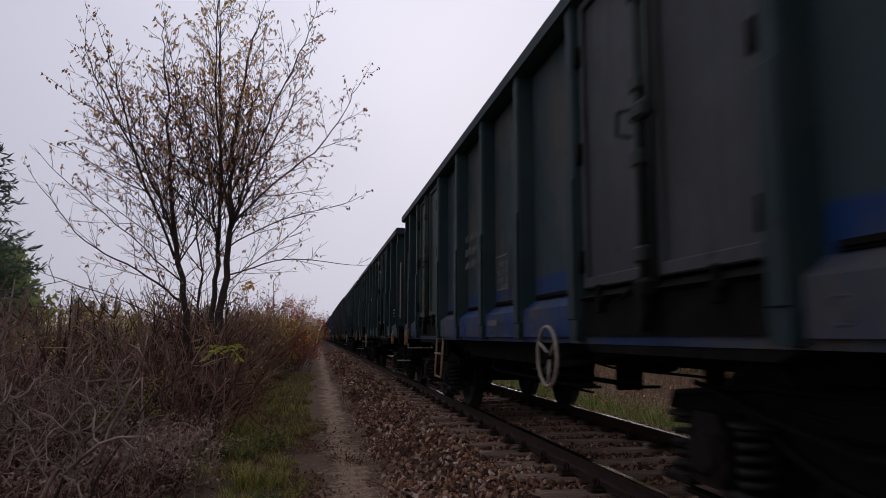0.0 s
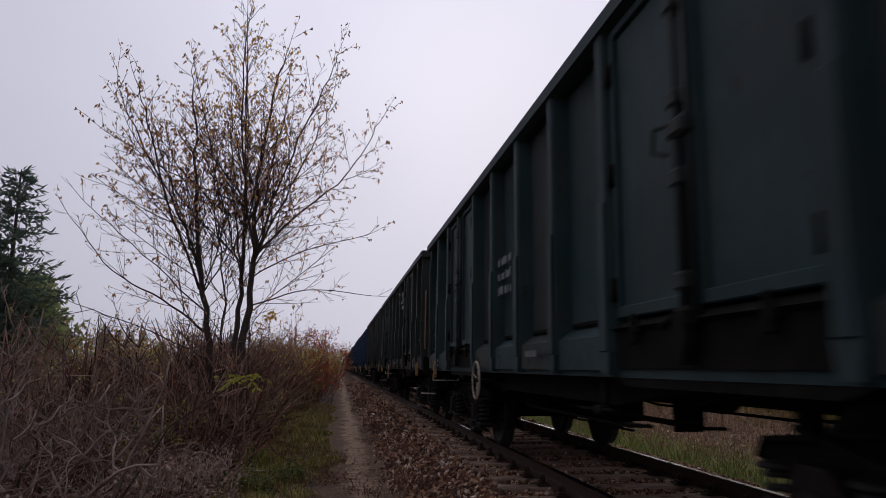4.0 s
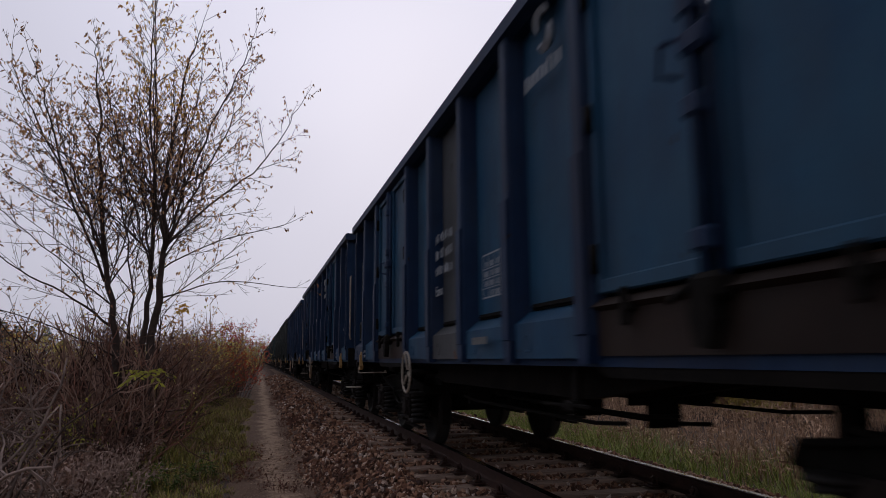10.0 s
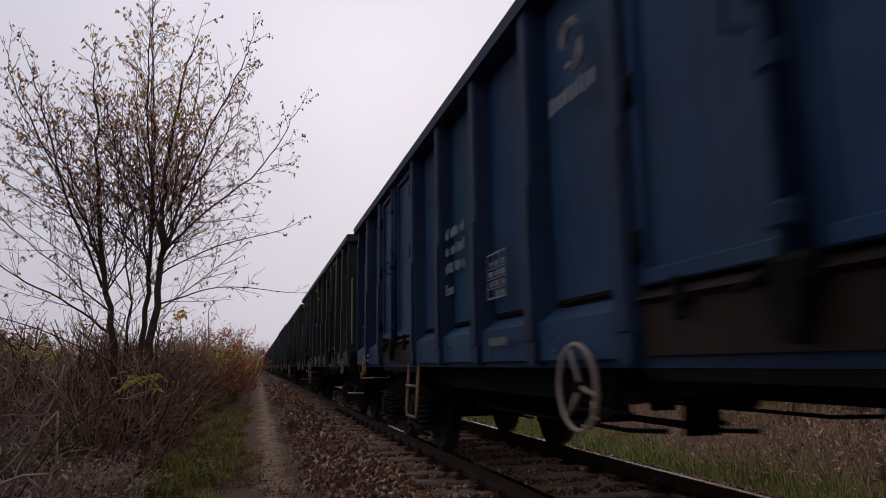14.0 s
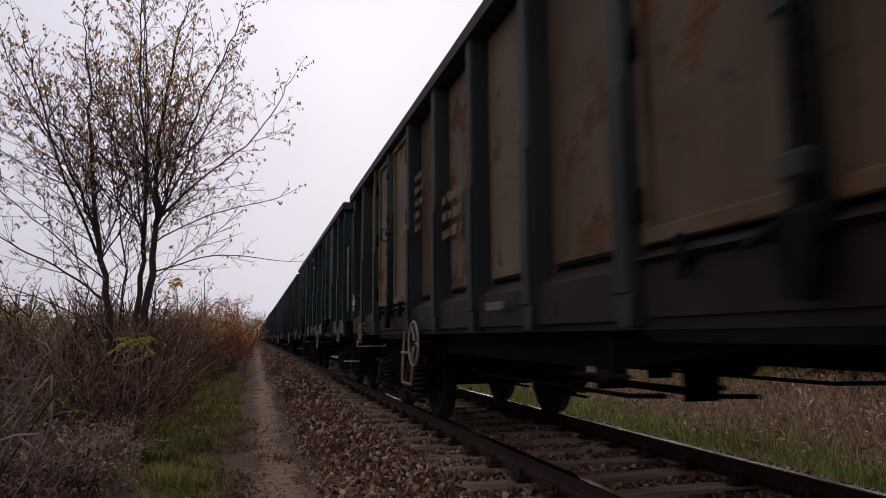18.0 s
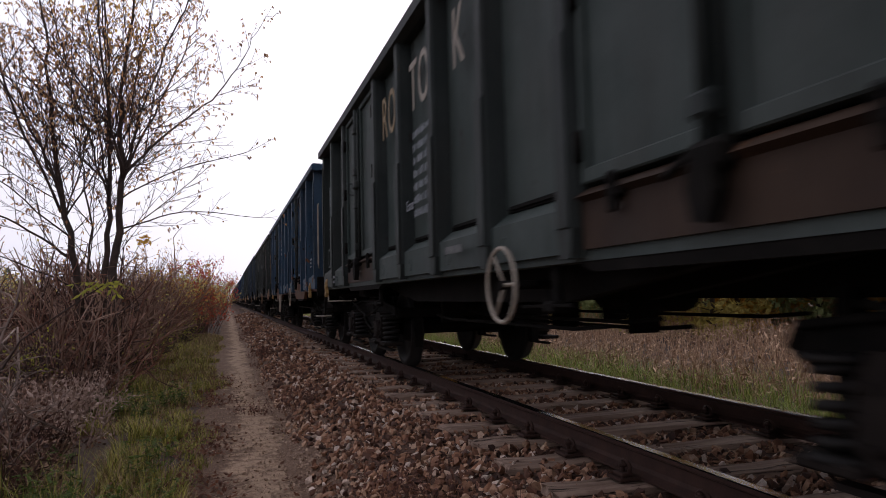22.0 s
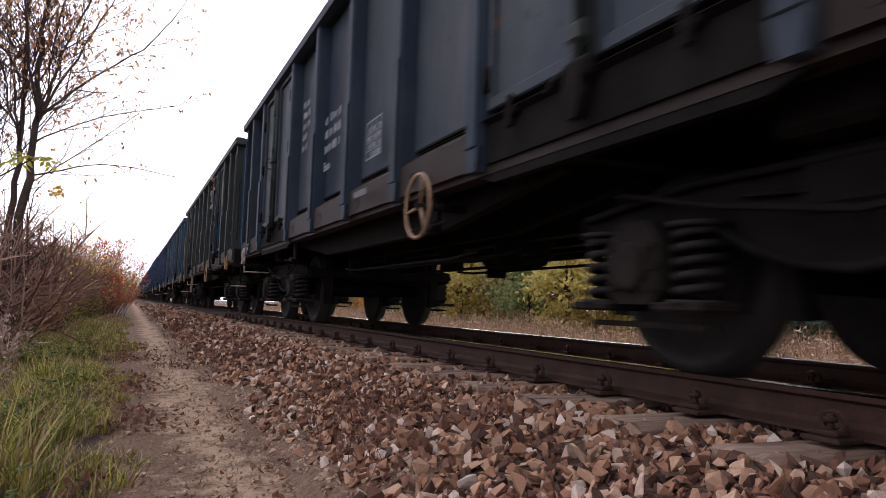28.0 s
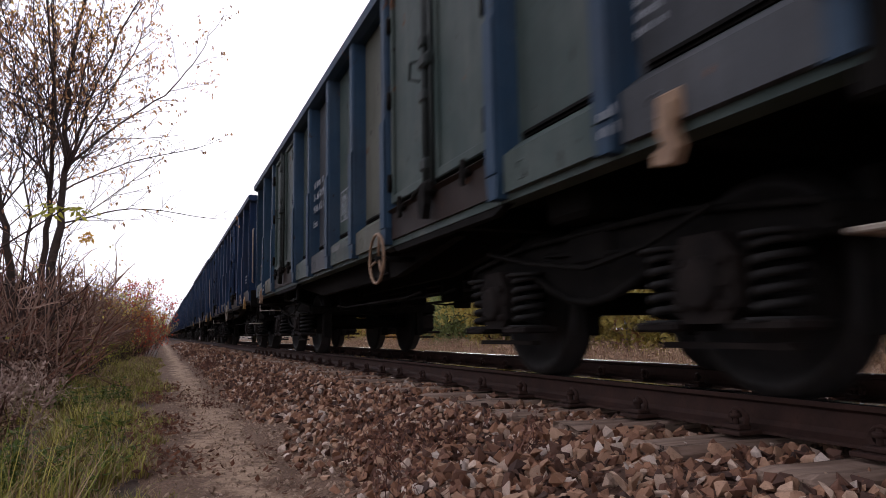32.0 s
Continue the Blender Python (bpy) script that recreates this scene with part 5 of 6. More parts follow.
# the multi-stemmed tree beside the path
BRANCH = rough_stuff("grey_brown_branches", (0.05, 0.032, 0.026), (0.42, 0.31, 0.255), 3, 0.9, 0.3, 0.004)
TREE = Vector((-1.95, 13.0, 0.0))
BOUGHS = [  # x from the foot, depth, height
    [(-0.12, 0, 0), (-0.30, 0.1, 1.92), (-0.61, 0.2, 3.38), (-0.72, 0.1, 4.8), (-0.88, 0.2, 6.3), (-1.0, 0.3, 7.3)],
    [(0.05, 0.25, 0), (0.13, 0.3, 1.92), (0.16, 0.4, 3.4), (0.15, 0.4, 4.85), (0.05, 0.5, 6.45), (-0.05, 0.4, 8.1)],
    [(0.24, -0.2, 0), (0.32, -0.2, 1.92), (0.44, -0.2, 3.4), (0.42, -0.3, 4.85), (0.66, -0.5, 6.4), (0.9, -0.6, 7.4)],
    [(0.44, -0.2, 3.4), (0.75, -0.4, 4.5), (1.25, -0.6, 5.85), (1.65, -0.8, 6.7), (1.8, -0.9, 7.2)],
    [(0.46, -0.2, 3.5), (1.15, 0.3, 4.4), (1.85, 0.6, 5.1), (2.4, 0.8, 5.95), (2.75, 1.0, 6.75)],
    [(0.42, -0.2, 3.1), (1.3, -0.3, 3.6), (2.35, -0.6, 3.85)],
    [(0.40, -0.1, 2.6), (1.4, 0.3, 2.95), (2.6, 0.6, 2.9)],
    [(-0.36, 0.1, 2.1), (-1.2, 0.2, 2.7), (-2.1, 0.3, 3.2), (-2.95, 0.4, 4.15)],
    [(-0.55, 0.2, 3.1), (-1.1, 0.5, 4.5), (-1.6, 0.8, 5.7), (-1.85, 0.9, 6.4)],
    [(-0.42, 0.1, 2.5), (-1.4, -0.5, 3.4), (-2.3, -0.7, 4.2)],
    [(-0.55, 0.15, 2.9), (-1.0, -0.7, 4.3), (-1.35, -1.1, 5.6), (-1.55, -1.2, 6.3)],
    [(0.16, 0.4, 3.2), (-0.15, 1.0, 4.6), (-0.35, 1.4, 6.2), (-0.45, 1.6, 7.5)],
    [(-0.61, 0.2, 3.38), (-1.25, -0.2, 4.8), (-1.85, -0.4, 5.9), (-2.1, -0.4, 6.6)],
    [(0.44, -0.2, 3.4), (0.95, 0.5, 5.0), (1.5, 0.8, 6.3), (1.7, 0.9, 7.1)],
    [(0.15, 0.4, 4.0), (0.5, 0.9, 5.4), (0.75, 1.2, 6.9), (0.8, 1.3, 7.7)],
    [(0.44, -0.2, 3.4), (0.3, -1.0, 4.7), (0.25, -1.5, 6.2), (0.3, -1.6, 7.4)],
    [(-0.28, 0.1, 1.6), (-1.2, -0.4, 2.1), (-2.3, -0.8, 2.5)],
    [(-0.2, 0.0, 1.2), (0.0, -0.3, 2.6), (-0.25, -0.4, 4.2), (-0.3, -0.5, 5.8)],
]


def smooth_line(pts, n):
    """A Catmull-Rom line through the points."""
    ps = [Vector(p) for p in pts]
    ps = [ps[0] * 2 - ps[1]] + ps + [ps[-1] * 2 - ps[-2]]
    out = []
    for i in range(1, len(ps) - 2):
        for k in range(n):
            t = k / n
            a, b, c, d = ps[i - 1:i + 3]
            out.append(0.5 * ((2 * b) + (c - a) * t + (2 * a - 5 * b + 4 * c - d) * t * t + (3 * b - a - 3 * c + d) * t ** 3))
    out.append(ps[-2])
    return out


def bare_tree():
    r = random.Random(31)
    tree = tagged(new("tree"), "slender multi-stemmed tree, nearly bare, with some tan leaves", "tree")
    tree.location = TREE
    twigs, tan, gold, brown = Strands(), Strands(), Strands(), Strands()

    def leafy(p, chance):
        if r.random() < chance:
            for _ in range(r.randint(1, 2)):
                out = (Vector((r.gauss(0, 0.55), r.gauss(0, 0.55), -0.75))).normalized()
                side = out.cross(any_way(r)).normalized()
                top = p.z > 5.7 and abs(p.x - 0.25) < 0.75 and r.random() < 0.6
                (gold if top else tan if r.random() < 0.6 else brown).leaf(p + any_way(r) * 0.03, out, side, r.uniform(0.055, 0.10), r.uniform(0.014, 0.023))

    def share(p):
        return 0.95 if p.z > 5.4 else 0.62 if p.z > 4.2 else 0.28

    def sprig(p, way, length):
        """A short side twig with leaves hanging from it."""
        tw = twig_path(r, p, way, length, 0.12, 3, 0.06)
        twigs.stem(tw, 0.0038, 0.0025)
        for q in tw[1:]:
            leafy(q, share(q) * 0.55)

    def fork(d, turn, open_by):
        """A direction that leaves d by an angle, turned about it."""
        a = d.orthogonal().normalized()
        b = d.cross(a).normalized()
        return (d * math.cos(open_by) + (a * math.cos(turn) + b * math.sin(turn)) * math.sin(open_by)).normalized()

    def branch(start, way, length, rad, level):
        """A straight ascending branch with alternate side branches."""
        pts = twig_path(r, start, way, length, 0.07, 5, 0.05)
        twigs.stem(pts, rad, max(rad * 0.4, 0.0028), 4 if level == 0 else 3)
        turn, at = r.uniform(0, 6.28), 0.14 + 0.1 * r.random()
        while at < 0.97:
            i = min(int(at * 5), 4)
            p = pts[i].lerp(pts[i + 1], at * 5 - i)
            d = (pts[i + 1] - pts[i]).normalized()
            turn += 2.4 + r.gauss(0, 0.4)
            w = fork(d, turn, r.uniform(0.45, 0.85))
            if level == 0 and length * (1 - at) > 0.22:
                branch(p, w, length * (1.15 - at) * r.uniform(0.45, 0.75), max(rad * 0.55, 0.004), 1)
                at += r.uniform(0.15, 0.26) / length
            else:
                sprig(p, w, r.uniform(0.08, 0.28))
                at += r.uniform(0.13, 0.26) / length
        leafy(pts[-1], share(pts[-1]) * 1.3)

    # lesser limbs fan out from the stems to fill an oval crown
    limbs = list(BOUGHS)
    for n in range(9):
        a = 1.3 + 3.7 * ((n * 0.618) % 1.0) + (2.0 if n % 5 == 4 else 0.0)
        foot = smooth_line(BOUGHS[(0, 1, 0, 1, 2)[n % 5]], 5)
        p = foot[r.randint(8, 17)]
        up = r.uniform(0.25, 0.95)
        out = math.sqrt(1 - ((up * 3.0 - 1.4) / 3.2) ** 2)
        end = Vector((0.1 + 2.35 * out * math.cos(a), 0.1 + 1.9 * out * math.sin(a), max(p.z + 0.9, 3.8 + 3.9 * up)))
        mid = p.lerp(end, 0.5) + Vector((0, 0, -0.12))
        limbs.append([p, mid, end])
    for j, limb in enumerate(limbs):
        pts = smooth_line(limb, 5)
        pts = [p + Vector((r.gauss(0, 0.02), r.gauss(0, 0.02), 0)) if i else p for i, p in enumerate(pts)]
        low = j in (5, 6, 9, 16)
        r0 = (0.092, 0.08, 0.105)[j] if j < 3 else 0.016 if low else 0.027 if j < len(BOUGHS) else 0.017
        bm = bmesh.new()
        tube(bm, pts, [r0 + (0.006 - r0) * (i / (len(pts) - 1)) ** 0.6 for i in range(len(pts))], 7)
        part("stem" if j < 3 else "limb", bm, BARK, tree)
        whole = sum((b - a).length for a, b in zip(pts, pts[1:]))
        gone, due, turn = 0.0, 0.25, r.uniform(0, 6.28)
        for p0, p1 in zip(pts, pts[1:]):
            step = (p1 - p0).length
            while due < gone + step:
                p = p0.lerp(p1, (due - gone) / step)
                d = (p1 - p0).normalized()
                turn += 2.4 + r.gauss(0, 0.5)
                left = whole - due
                if p.z > (2.3 if j < 3 else 1.6):
                    w = fork(d, turn, r.uniform(0.55, 1.0)) + Vector((0, 0, 0.12 if not low else 0.3))
                    reach = min(1.8, 0.35 + 0.40 * left) * r.uniform(0.6, 1.15) * (0.8 if low else 1.0)
                    end = p + w.normalized() * reach
                    if ((end.x - 0.05) / 3.0) ** 2 + (end.y / 2.5) ** 2 + ((end.z - 5.2) / 3.2) ** 2 < 1.15:
                        branch(p, w, reach, 0.004 + 0.0042 * reach, 0)
                due += r.uniform(0.19, 0.36)
            gone += step
        branch(pts[-1], pts[-1] - pts[-2], 0.55, 0.006, 0)
    for _ in range(26):
        q = Vector((0.71, 0.5, 2.47)) + any_way(r) * 0.09
        o = any_way(r, -0.4)
        gold.leaf(q, o, o.cross(any_way(r)).normalized(), 0.09, 0.028)
    twigs.stem([Vector((0.45, 0.2, 1.9)), Vector((0.6, 0.4, 2.3)), Vector((0.71, 0.5, 2.5))], 0.006, 0.003)
    twigs.done("twig_crown", TWIG, tree, "fine bare twigs")
    tan.done("foliage", LEAF_TAN, tree, "sparse tan leaves")
    brown.done("withered_foliage", LEAF_BROWN, tree, "hanging withered brown leaves")
    gold.done("crown_foliage", LEAF_GOLD, tree, "golden leaves at the top")
    return tree


bare_tree()


def shrub_mesh(seed, high, wide, stems, leaf_share=0.0, leaf_size=0.04, thick=1.0, droop=0.0):
    """Crooked stems with side twigs; and leaves, most of them high up, where the shrub has any."""
    r = random.Random(seed)
    s, lv = Strands(), Strands()
    for _ in range(stems):
        a = r.uniform(0, 6.283)
        start = Vector((math.cos(a), math.sin(a), 0)) * wide * 0.45 * r.random()
        lean = wide / high * r.uniform(0.1, 1.0)
        pts = twig_path(r, start, (math.cos(a) * lean, math.sin(a) * lean, 1), high * r.uniform(0.55, 1.15), 0.26, 6, 0.03 - droop)
        s.stem(pts, 0.013 * thick * r.uniform(0.5, 1.2), 0.004 * thick)
        for _ in range(6):
            i = r.randint(1, 5)
            d = (pts[i + 1] - pts[i - 1]).normalized()
            tw = twig_path(r, pts[i], d + any_way(r, 0.1) * 1.0, high * r.uniform(0.15, 0.42), 0.28, 3, 0.05)
            s.stem(tw, 0.0065 * thick, 0.003 * thick)
            for q in tw[1:]:
                if r.random() < 0.5:
                    fine = twig_path(r, q, any_way(r, 0.5), high * r.uniform(0.06, 0.2), 0.25, 2, 0.05)
                    s.stem(fine, 0.004 * thick, 0.002 * thick)
                if leaf_share and r.random() < leaf_share * (0.2 + 1.2 * max(0.0, q.z / high) ** 1.5):
                    for _ in range(7 if leaf_size > 0.065 else 4):
                        o = any_way(r, -0.2)
                        lv.leaf(q + any_way(r) * (0.14 if leaf_size > 0.065 else 0.09), o, o.cross(any_way(r)).normalized(), leaf_size * r.uniform(0.7, 1.4), leaf_size * 0.35)
    return s, lv


SHRUBS = []


def shrub_kind(seed, high, wide, stems, twig_mat, share=0.0, leaf_mat=None, label="", size=0.04, thick=1.0, droop=0.0):
    s, lv = shrub_mesh(seed, high, wide, stems, share, size, thick, droop)
    a = bpy.data.meshes.new("branchwork")
    a.from_pydata(s.v, [], s.f)
    a.materials.append(twig_mat)
    b = None
    if lv.v:
        b = bpy.data.meshes.new("foliage")
        b.from_pydata(lv.v, [], lv.f)
        b.materials.append(leaf_mat)
    SHRUBS.append((a, b, label))
    return len(SHRUBS) - 1


def plant(kind, x, y, scale=1.0, turn=0.0, z=-0.05, name="shrub", group="shrubs along the path"):
    a, b, label = SHRUBS[kind]
    e = new(name)
    e.location, e.rotation_euler, e.scale = (x, y, z), (0, 0, turn), (scale, scale, scale)
    new("branchwork", a).parent = e
    if b:
        new("foliage", b).parent = e
    return tagged(e, label, "bush", group)


BARE = [shrub_kind(50 + k, 1.5, 1.2, (10, 12, 11, 9)[k], (TWIG_PALE, TWIG_RED, TWIG_DARK, SHRUB_TWIG)[k], (0.03, 0.05, 0.02, 0.10)[k], (LEAF_OLIVE, LEAF_OLIVE, LEAF_TAN, RED_WEED)[k], label="bare thicket of thin brown-grey twigs", thick=1.45) for k in range(4)]
LOW = [shrub_kind(60 + k, 0.58, 0.6, (13, 11, 14)[k], (WEED, WEED_PALE, WEED_DARK)[k], 0.42, (WEED, WEED_PALE, WEED_DARK)[k], "low dead weeds with greyish seed heads", 0.045, 0.85, -0.02) for k in range(3)]
RUS = shrub_kind(64, 0.5, 0.8, 18, TWIG_RED, 0.6, RED_WEED, "low russet weeds with withered leaves", 0.055, 0.6, 0.03)
OR = shrub_kind(70, 2.4, 0.9, 30, SHRUB_TWIG, 0.38, LEAF_ORANGE, "autumn bush with orange-brown leaves", 0.07)
RE = shrub_kind(71, 2.4, 1.5, 36, TWIG_RED, 0.6, LEAF_RED, "autumn bush with dark red leaves", 0.07)
YE = shrub_kind(72, 2.0, 1.6, 36, SHRUB_TWIG, 0.5, LEAF_OLIVE, "bush with olive-yellow leaves", 0.07)
GO = shrub_kind(73, 1.4, 1.0, 30, TWIG, 0.4, LEAF_LIME, "low bush with scattered yellow-green leaves", 0.05)



def crooked_shrub(x, y, high, wide, stems, seed, label):
    """A bare shrub: zigzag stems that fan up from one root, forking into ever finer crooked twigs."""
    r = random.Random(seed)
    e = tagged(new("shrub"), label, "bush", "shrubs along the path")
    e.location = (x, y, -0.03)
    fine = Strands()

    def twig(start, way, length, rad, level):
        pts = twig_path(r, start, way, length, 0.42, 6, 0.05)
        fine.stem(pts, rad, rad * 0.5, 4)
        if level < 3:
            for _ in range((4, 3, 2)[level]):
                i = r.randint(1, 5)
                d = (pts[i + 1] - pts[i]).normalized()
                twig(pts[i], d * 0.55 + any_way(r, 0.25) * 0.9, length * r.uniform(0.35, 0.65), max(rad * 0.62, 0.0032), level + 1)

    for k in range(stems):
        a = 6.283 * (k + r.random()) / stems
        lean = wide / high * r.uniform(0.35, 1.35)
        line = twig_path(r, (0.07 * math.cos(a), 0.07 * math.sin(a), 0), (lean * math.cos(a), lean * math.sin(a), 1), high * r.uniform(0.75, 1.15), 0.30, 9, 0.0)
        rad = r.uniform(0.015, 0.024)
        bm = bmesh.new()
        tube(bm, line, [rad + (0.007 - rad) * i / 9 for i in range(10)], 6)
        part("branch", bm, BRANCH, e)
        for i in range(2, 10):
            d = (line[i] - line[i - 1]).normalized()
            twig(line[i - 1], d * 0.5 + any_way(r, 0.15) * 0.95, high * r.uniform(0.2, 0.42), 0.0095, 1)
    fine.done("twig_work", BRANCH, e)


crooked_shrub(-1.9, 5.4, 1.9, 1.4, 8, 3, "bare shrub with crooked grey-brown branches")
crooked_shrub(-2.75, 6.9, 1.75, 1.5, 7, 6, "tall bare shrub with spreading crooked branches")
crooked_shrub(-2.45, 4.7, 1.55, 1.3, 6, 4, "low bare shrub with crooked grey branches")
crooked_shrub(-3.6, 8.9, 2.1, 1.4, 6, 8, "bare shrub with spreading crooked branches")

pr = random.Random(77)
for i in range(17):
    y = 7.4 + 4.6 * (i / 17) + pr.uniform(-0.3, 0.3)
    x = -3.5 + 0.14 * (y - 5.5) - 3.4 * pr.random() ** 1.2
    plant(BARE[pr.randrange(4)], x, y, pr.uniform(0.55, 0.95), pr.uniform(0, 6.3))
for i in range(34):
    y = 10.0 + 6.5 * pr.random()
    plant(BARE[pr.randrange(4)], -1.5 - 0.02 * y - 2.9 * pr.random() ** 1.3, y, pr.uniform(0.8, 1.1) + 0.35 * (y > 12.5), pr.uniform(0, 6.3))
for i in range(42):
    y = 10 + 8 * pr.random()
    plant(BARE[pr.randrange(4)], -3.8 - 6.0 * pr.random(), y, pr.uniform(0.95, 1.4), pr.uniform(0, 6.3))
for i in range(84):
    y = 15.5 + 42 * (i / 84) ** 1.2
    x = (-2.3 if y < 22 else -1.8) - (1.8 if i % 3 else 7.0) * pr.random() ** 1.3 * (y / 40 + 0.3)
    plant(BARE[pr.randrange(4)], x, y, pr.uniform(1.2, 1.75), pr.uniform(0, 6.3))
for i in range(48):
    y = (3.2 + 4.6 * pr.random() ** 1.2) if i % 4 else 0.2 + 3 * pr.random()
    plant(RUS, (-1.75 if y < 4.6 else -1.5) - 2.4 * pr.random(), y, pr.uniform(0.45, 0.9), pr.uniform(0, 6.3), name="weed", group="dead weeds on the verge")
for i in range(130):
    y = 4.6 + 8.5 * pr.random()
    x = (-1.8 if y < 5.2 else -1.35 if y < 8 else -1.5) - 2.4 * pr.random() ** 1.3
    plant(LOW[pr.randrange(3)], x, y, pr.uniform(0.45, 1.1), pr.uniform(0, 6.3), name="weed", group="dead weeds on the verge")
for x, y, s, kind in ((-1.85, 25.5, 1.3, OR), (-1.9, 28.5, 1.2, YE), (-0.95, 31, 1.2, RE), (-1.15, 37, 1.4, RE), (-2.6, 31, 1.2, YE), (-1.7, 34, 1.25, YE), (-1.5, 39, 1.2, YE),
                      (-1.4, 45, 1.2, YE), (-1.2, 52, 1.2, OR), (-1.2, 60, 1.3, YE), (-1.0, 70, 1.4, YE), (-1.6, 82, 1.8, YE), (-1.0, 96, 1.8, GO), (-1.5, 115, 2.2, YE), (-1.0, 140, 2.4, YE),
                      (-5.4, 19, 1.0, YE), (-7.2, 22, 1.1, OR), (-5.5, 27, 1.2, OR), (-7.5, 30, 1.3, YE), (-9.5, 33, 1.4, OR), (-4.5, 36, 1.3, YE),
                      (-1.55, 16.5, 0.62, GO), (-1.35, 19.5, 0.6, GO), (-1.5, 14.3, 0.6, GO), (-1.2, 24, 0.6, GO), (-2.4, 9.8, 0.75, GO), (-1.25, 29, 0.8, GO), (-2.0, 17.0, 1.0, GO), (-1.2, 34, 0.8, GO)):
    plant(kind, x, y, s, pr.uniform(0, 6.3), group="autumn bushes along the path")


def sapling():
    """The young plant whose last drooping leaflets are yellow."""
    r = random.Random(5)
    e = tagged(new("sapling"), "young arching plant with drooping yellow-green leaflets", "sapling")
    e.location = (-1.45, 4.9, 0)
    tip = Vector((0.92, -0.35, 1.46))
    bm = bmesh.new()
    tube(bm, [(0.0, 0, -0.05), (0.1, 0, 0.6), (0.45, -0.15, 1.15), tip], [0.011, 0.009, 0.006, 0.004], 6)
    part("stem", bm, TWIG, e)
    s = Strands()
    for k in range(6):
        a = 6.28 * k / 6 + r.uniform(-0.3, 0.3)
        out = Vector((math.cos(a), math.sin(a), r.uniform(-0.3, 0.5)))
        pts = [tip + out * (0.15 * t) + Vector((0, 0, -0.06 * t * t)) for t in (0, 0.33, 0.66, 1.0)]
        s.stem(pts, 0.002, 0.001)
        for i, p in enumerate(pts[1:]):
            for sd in (-1, 1):
                w = (out.cross(Vector((0, 0, 1))) * sd + out * r.uniform(0.1, 0.9) + Vector((r.gauss(0, 0.3), r.gauss(0, 0.3), r.uniform(-1.1, -0.3)))).normalized()
                s.leaf(p, w, w.cross(out).normalized(), r.uniform(0.04, 0.075), r.uniform(0.008, 0.012))
    s.done("foliage", LEAF_LIME, e, "yellow-green leaflets")


sapling()

# grass between the path and the thicket
gr = random.Random(12)
green, dry = Strands(), Strands()


def tuft(x, y, blades, high, spread, width, straw):
    """Blades that fan out of one root."""
    for _ in range(blades):
        a, tall = gr.uniform(0, 6.28), high * gr.uniform(0.35, 1.1)
        out = spread * gr.random()
        (dry if gr.random() < straw else green).blade(x + out * math.cos(a), y + out * math.sin(a), -0.03, tall, tall * gr.uniform(0.15, 1.0), a + gr.gauss(0, 0.5), width * gr.uniform(0.7, 1.3))


for _ in range(3600):
    y = -0.8 + 30.4 * gr.random() ** 1.6
    left = (-1.45 if y < 5 else -0.85 if y < 8 else -1.35) - 0.03 * max(0.0, min(9.0, y - 8)) + 0.1 * lump(8, y, 1.1) + 0.05 * max(0.0, min(5.0, y - 17))
    u = gr.random()
    if lump(3.1 * u, y, 1.9) < -0.22 and y < 9:
        continue
    x = -0.04 + (left + 0.06) * u + (0.30 * lump(3, y, 0.7) + 0.14 * lump(6, y, 2.2)) * (1 - u)
    tuft(x, y, gr.randint(9, 20), (0.09 + 0.16 * u ** 0.7) * (1 + 1.0 * lump(x, y, 2.0)), 0.07, 0.0032 + 0.0045 * min(1.0, max(0.0, y) / 14), 0.26 + 0.5 * lump(x + 9, y, 0.7) + 0.012 * y)
for _ in range(360):
    y = 1.6 + 4.2 * gr.random()
    x = -0.3 - 1.5 * gr.random()
    if lump(x * 1.4, y, 1.7) < 0.0:
        continue
    tuft(x, y, gr.randint(12, 22), gr.uniform(0.25, 0.62), 0.04, 0.0042, 0.34)
for _ in range(420):
    y = 1.4 + 20 * gr.random() ** 1.6
    x = (gr.gauss(-0.1, 0.07) if gr.random() < 0.55 else gr.gauss(0.82, 0.12)) + 0.08 * lump(4, y, 0.9)
    if lump(x * 2, y, 1.2) > -0.1:
        tuft(x, y, gr.randint(5, 10), 0.06, 0.05, 0.0028, 0.65)
tagged(green.done("grass", GRASS), "green and yellowing grass on the verge", "grass", kind="stuff")
tagged(dry.done("dry_grass", DRY_GRASS), "dry straw-coloured grass on the verge", "grass", kind="stuff")
herbs = Strands()
for _ in range(260):
    y = 2.0 + 9 * gr.random() ** 1.3
    x = -0.35 - 1.1 * gr.random()
    if lump(x * 1.2, y, 1.3) < 0.05:
        continue
    tall = gr.uniform(0.12, 0.34)
    for _ in range(4):
        p = Vector((x + gr.gauss(0, 0.06), y + gr.gauss(0, 0.06), -0.02))
        pts = twig_path(gr, p, (gr.gauss(0, 0.25), gr.gauss(0, 0.25), 1), tall, 0.15, 4, 0.0)
        herbs.stem(pts, 0.003, 0.0015)
        for q in pts[1:]:
            for _ in range(4):
                o = Vector((gr.gauss(0, 1), gr.gauss(0, 1), gr.uniform(-0.5, 0.4))).normalized()
                herbs.leaf(q, o, o.cross(Vector((gr.gauss(0, 0.3), gr.gauss(0, 0.3), 1))).normalized(), gr.uniform(0.03, 0.065), 0.013)
tagged(herbs.done("herbs", leaves("nettle_leaves", (0.12, 0.17, 0.03), (0.06, 0.085, 0.02))), "low dark green leafy herbs among the grass", "herbs", kind="stuff")
litter = Strands()
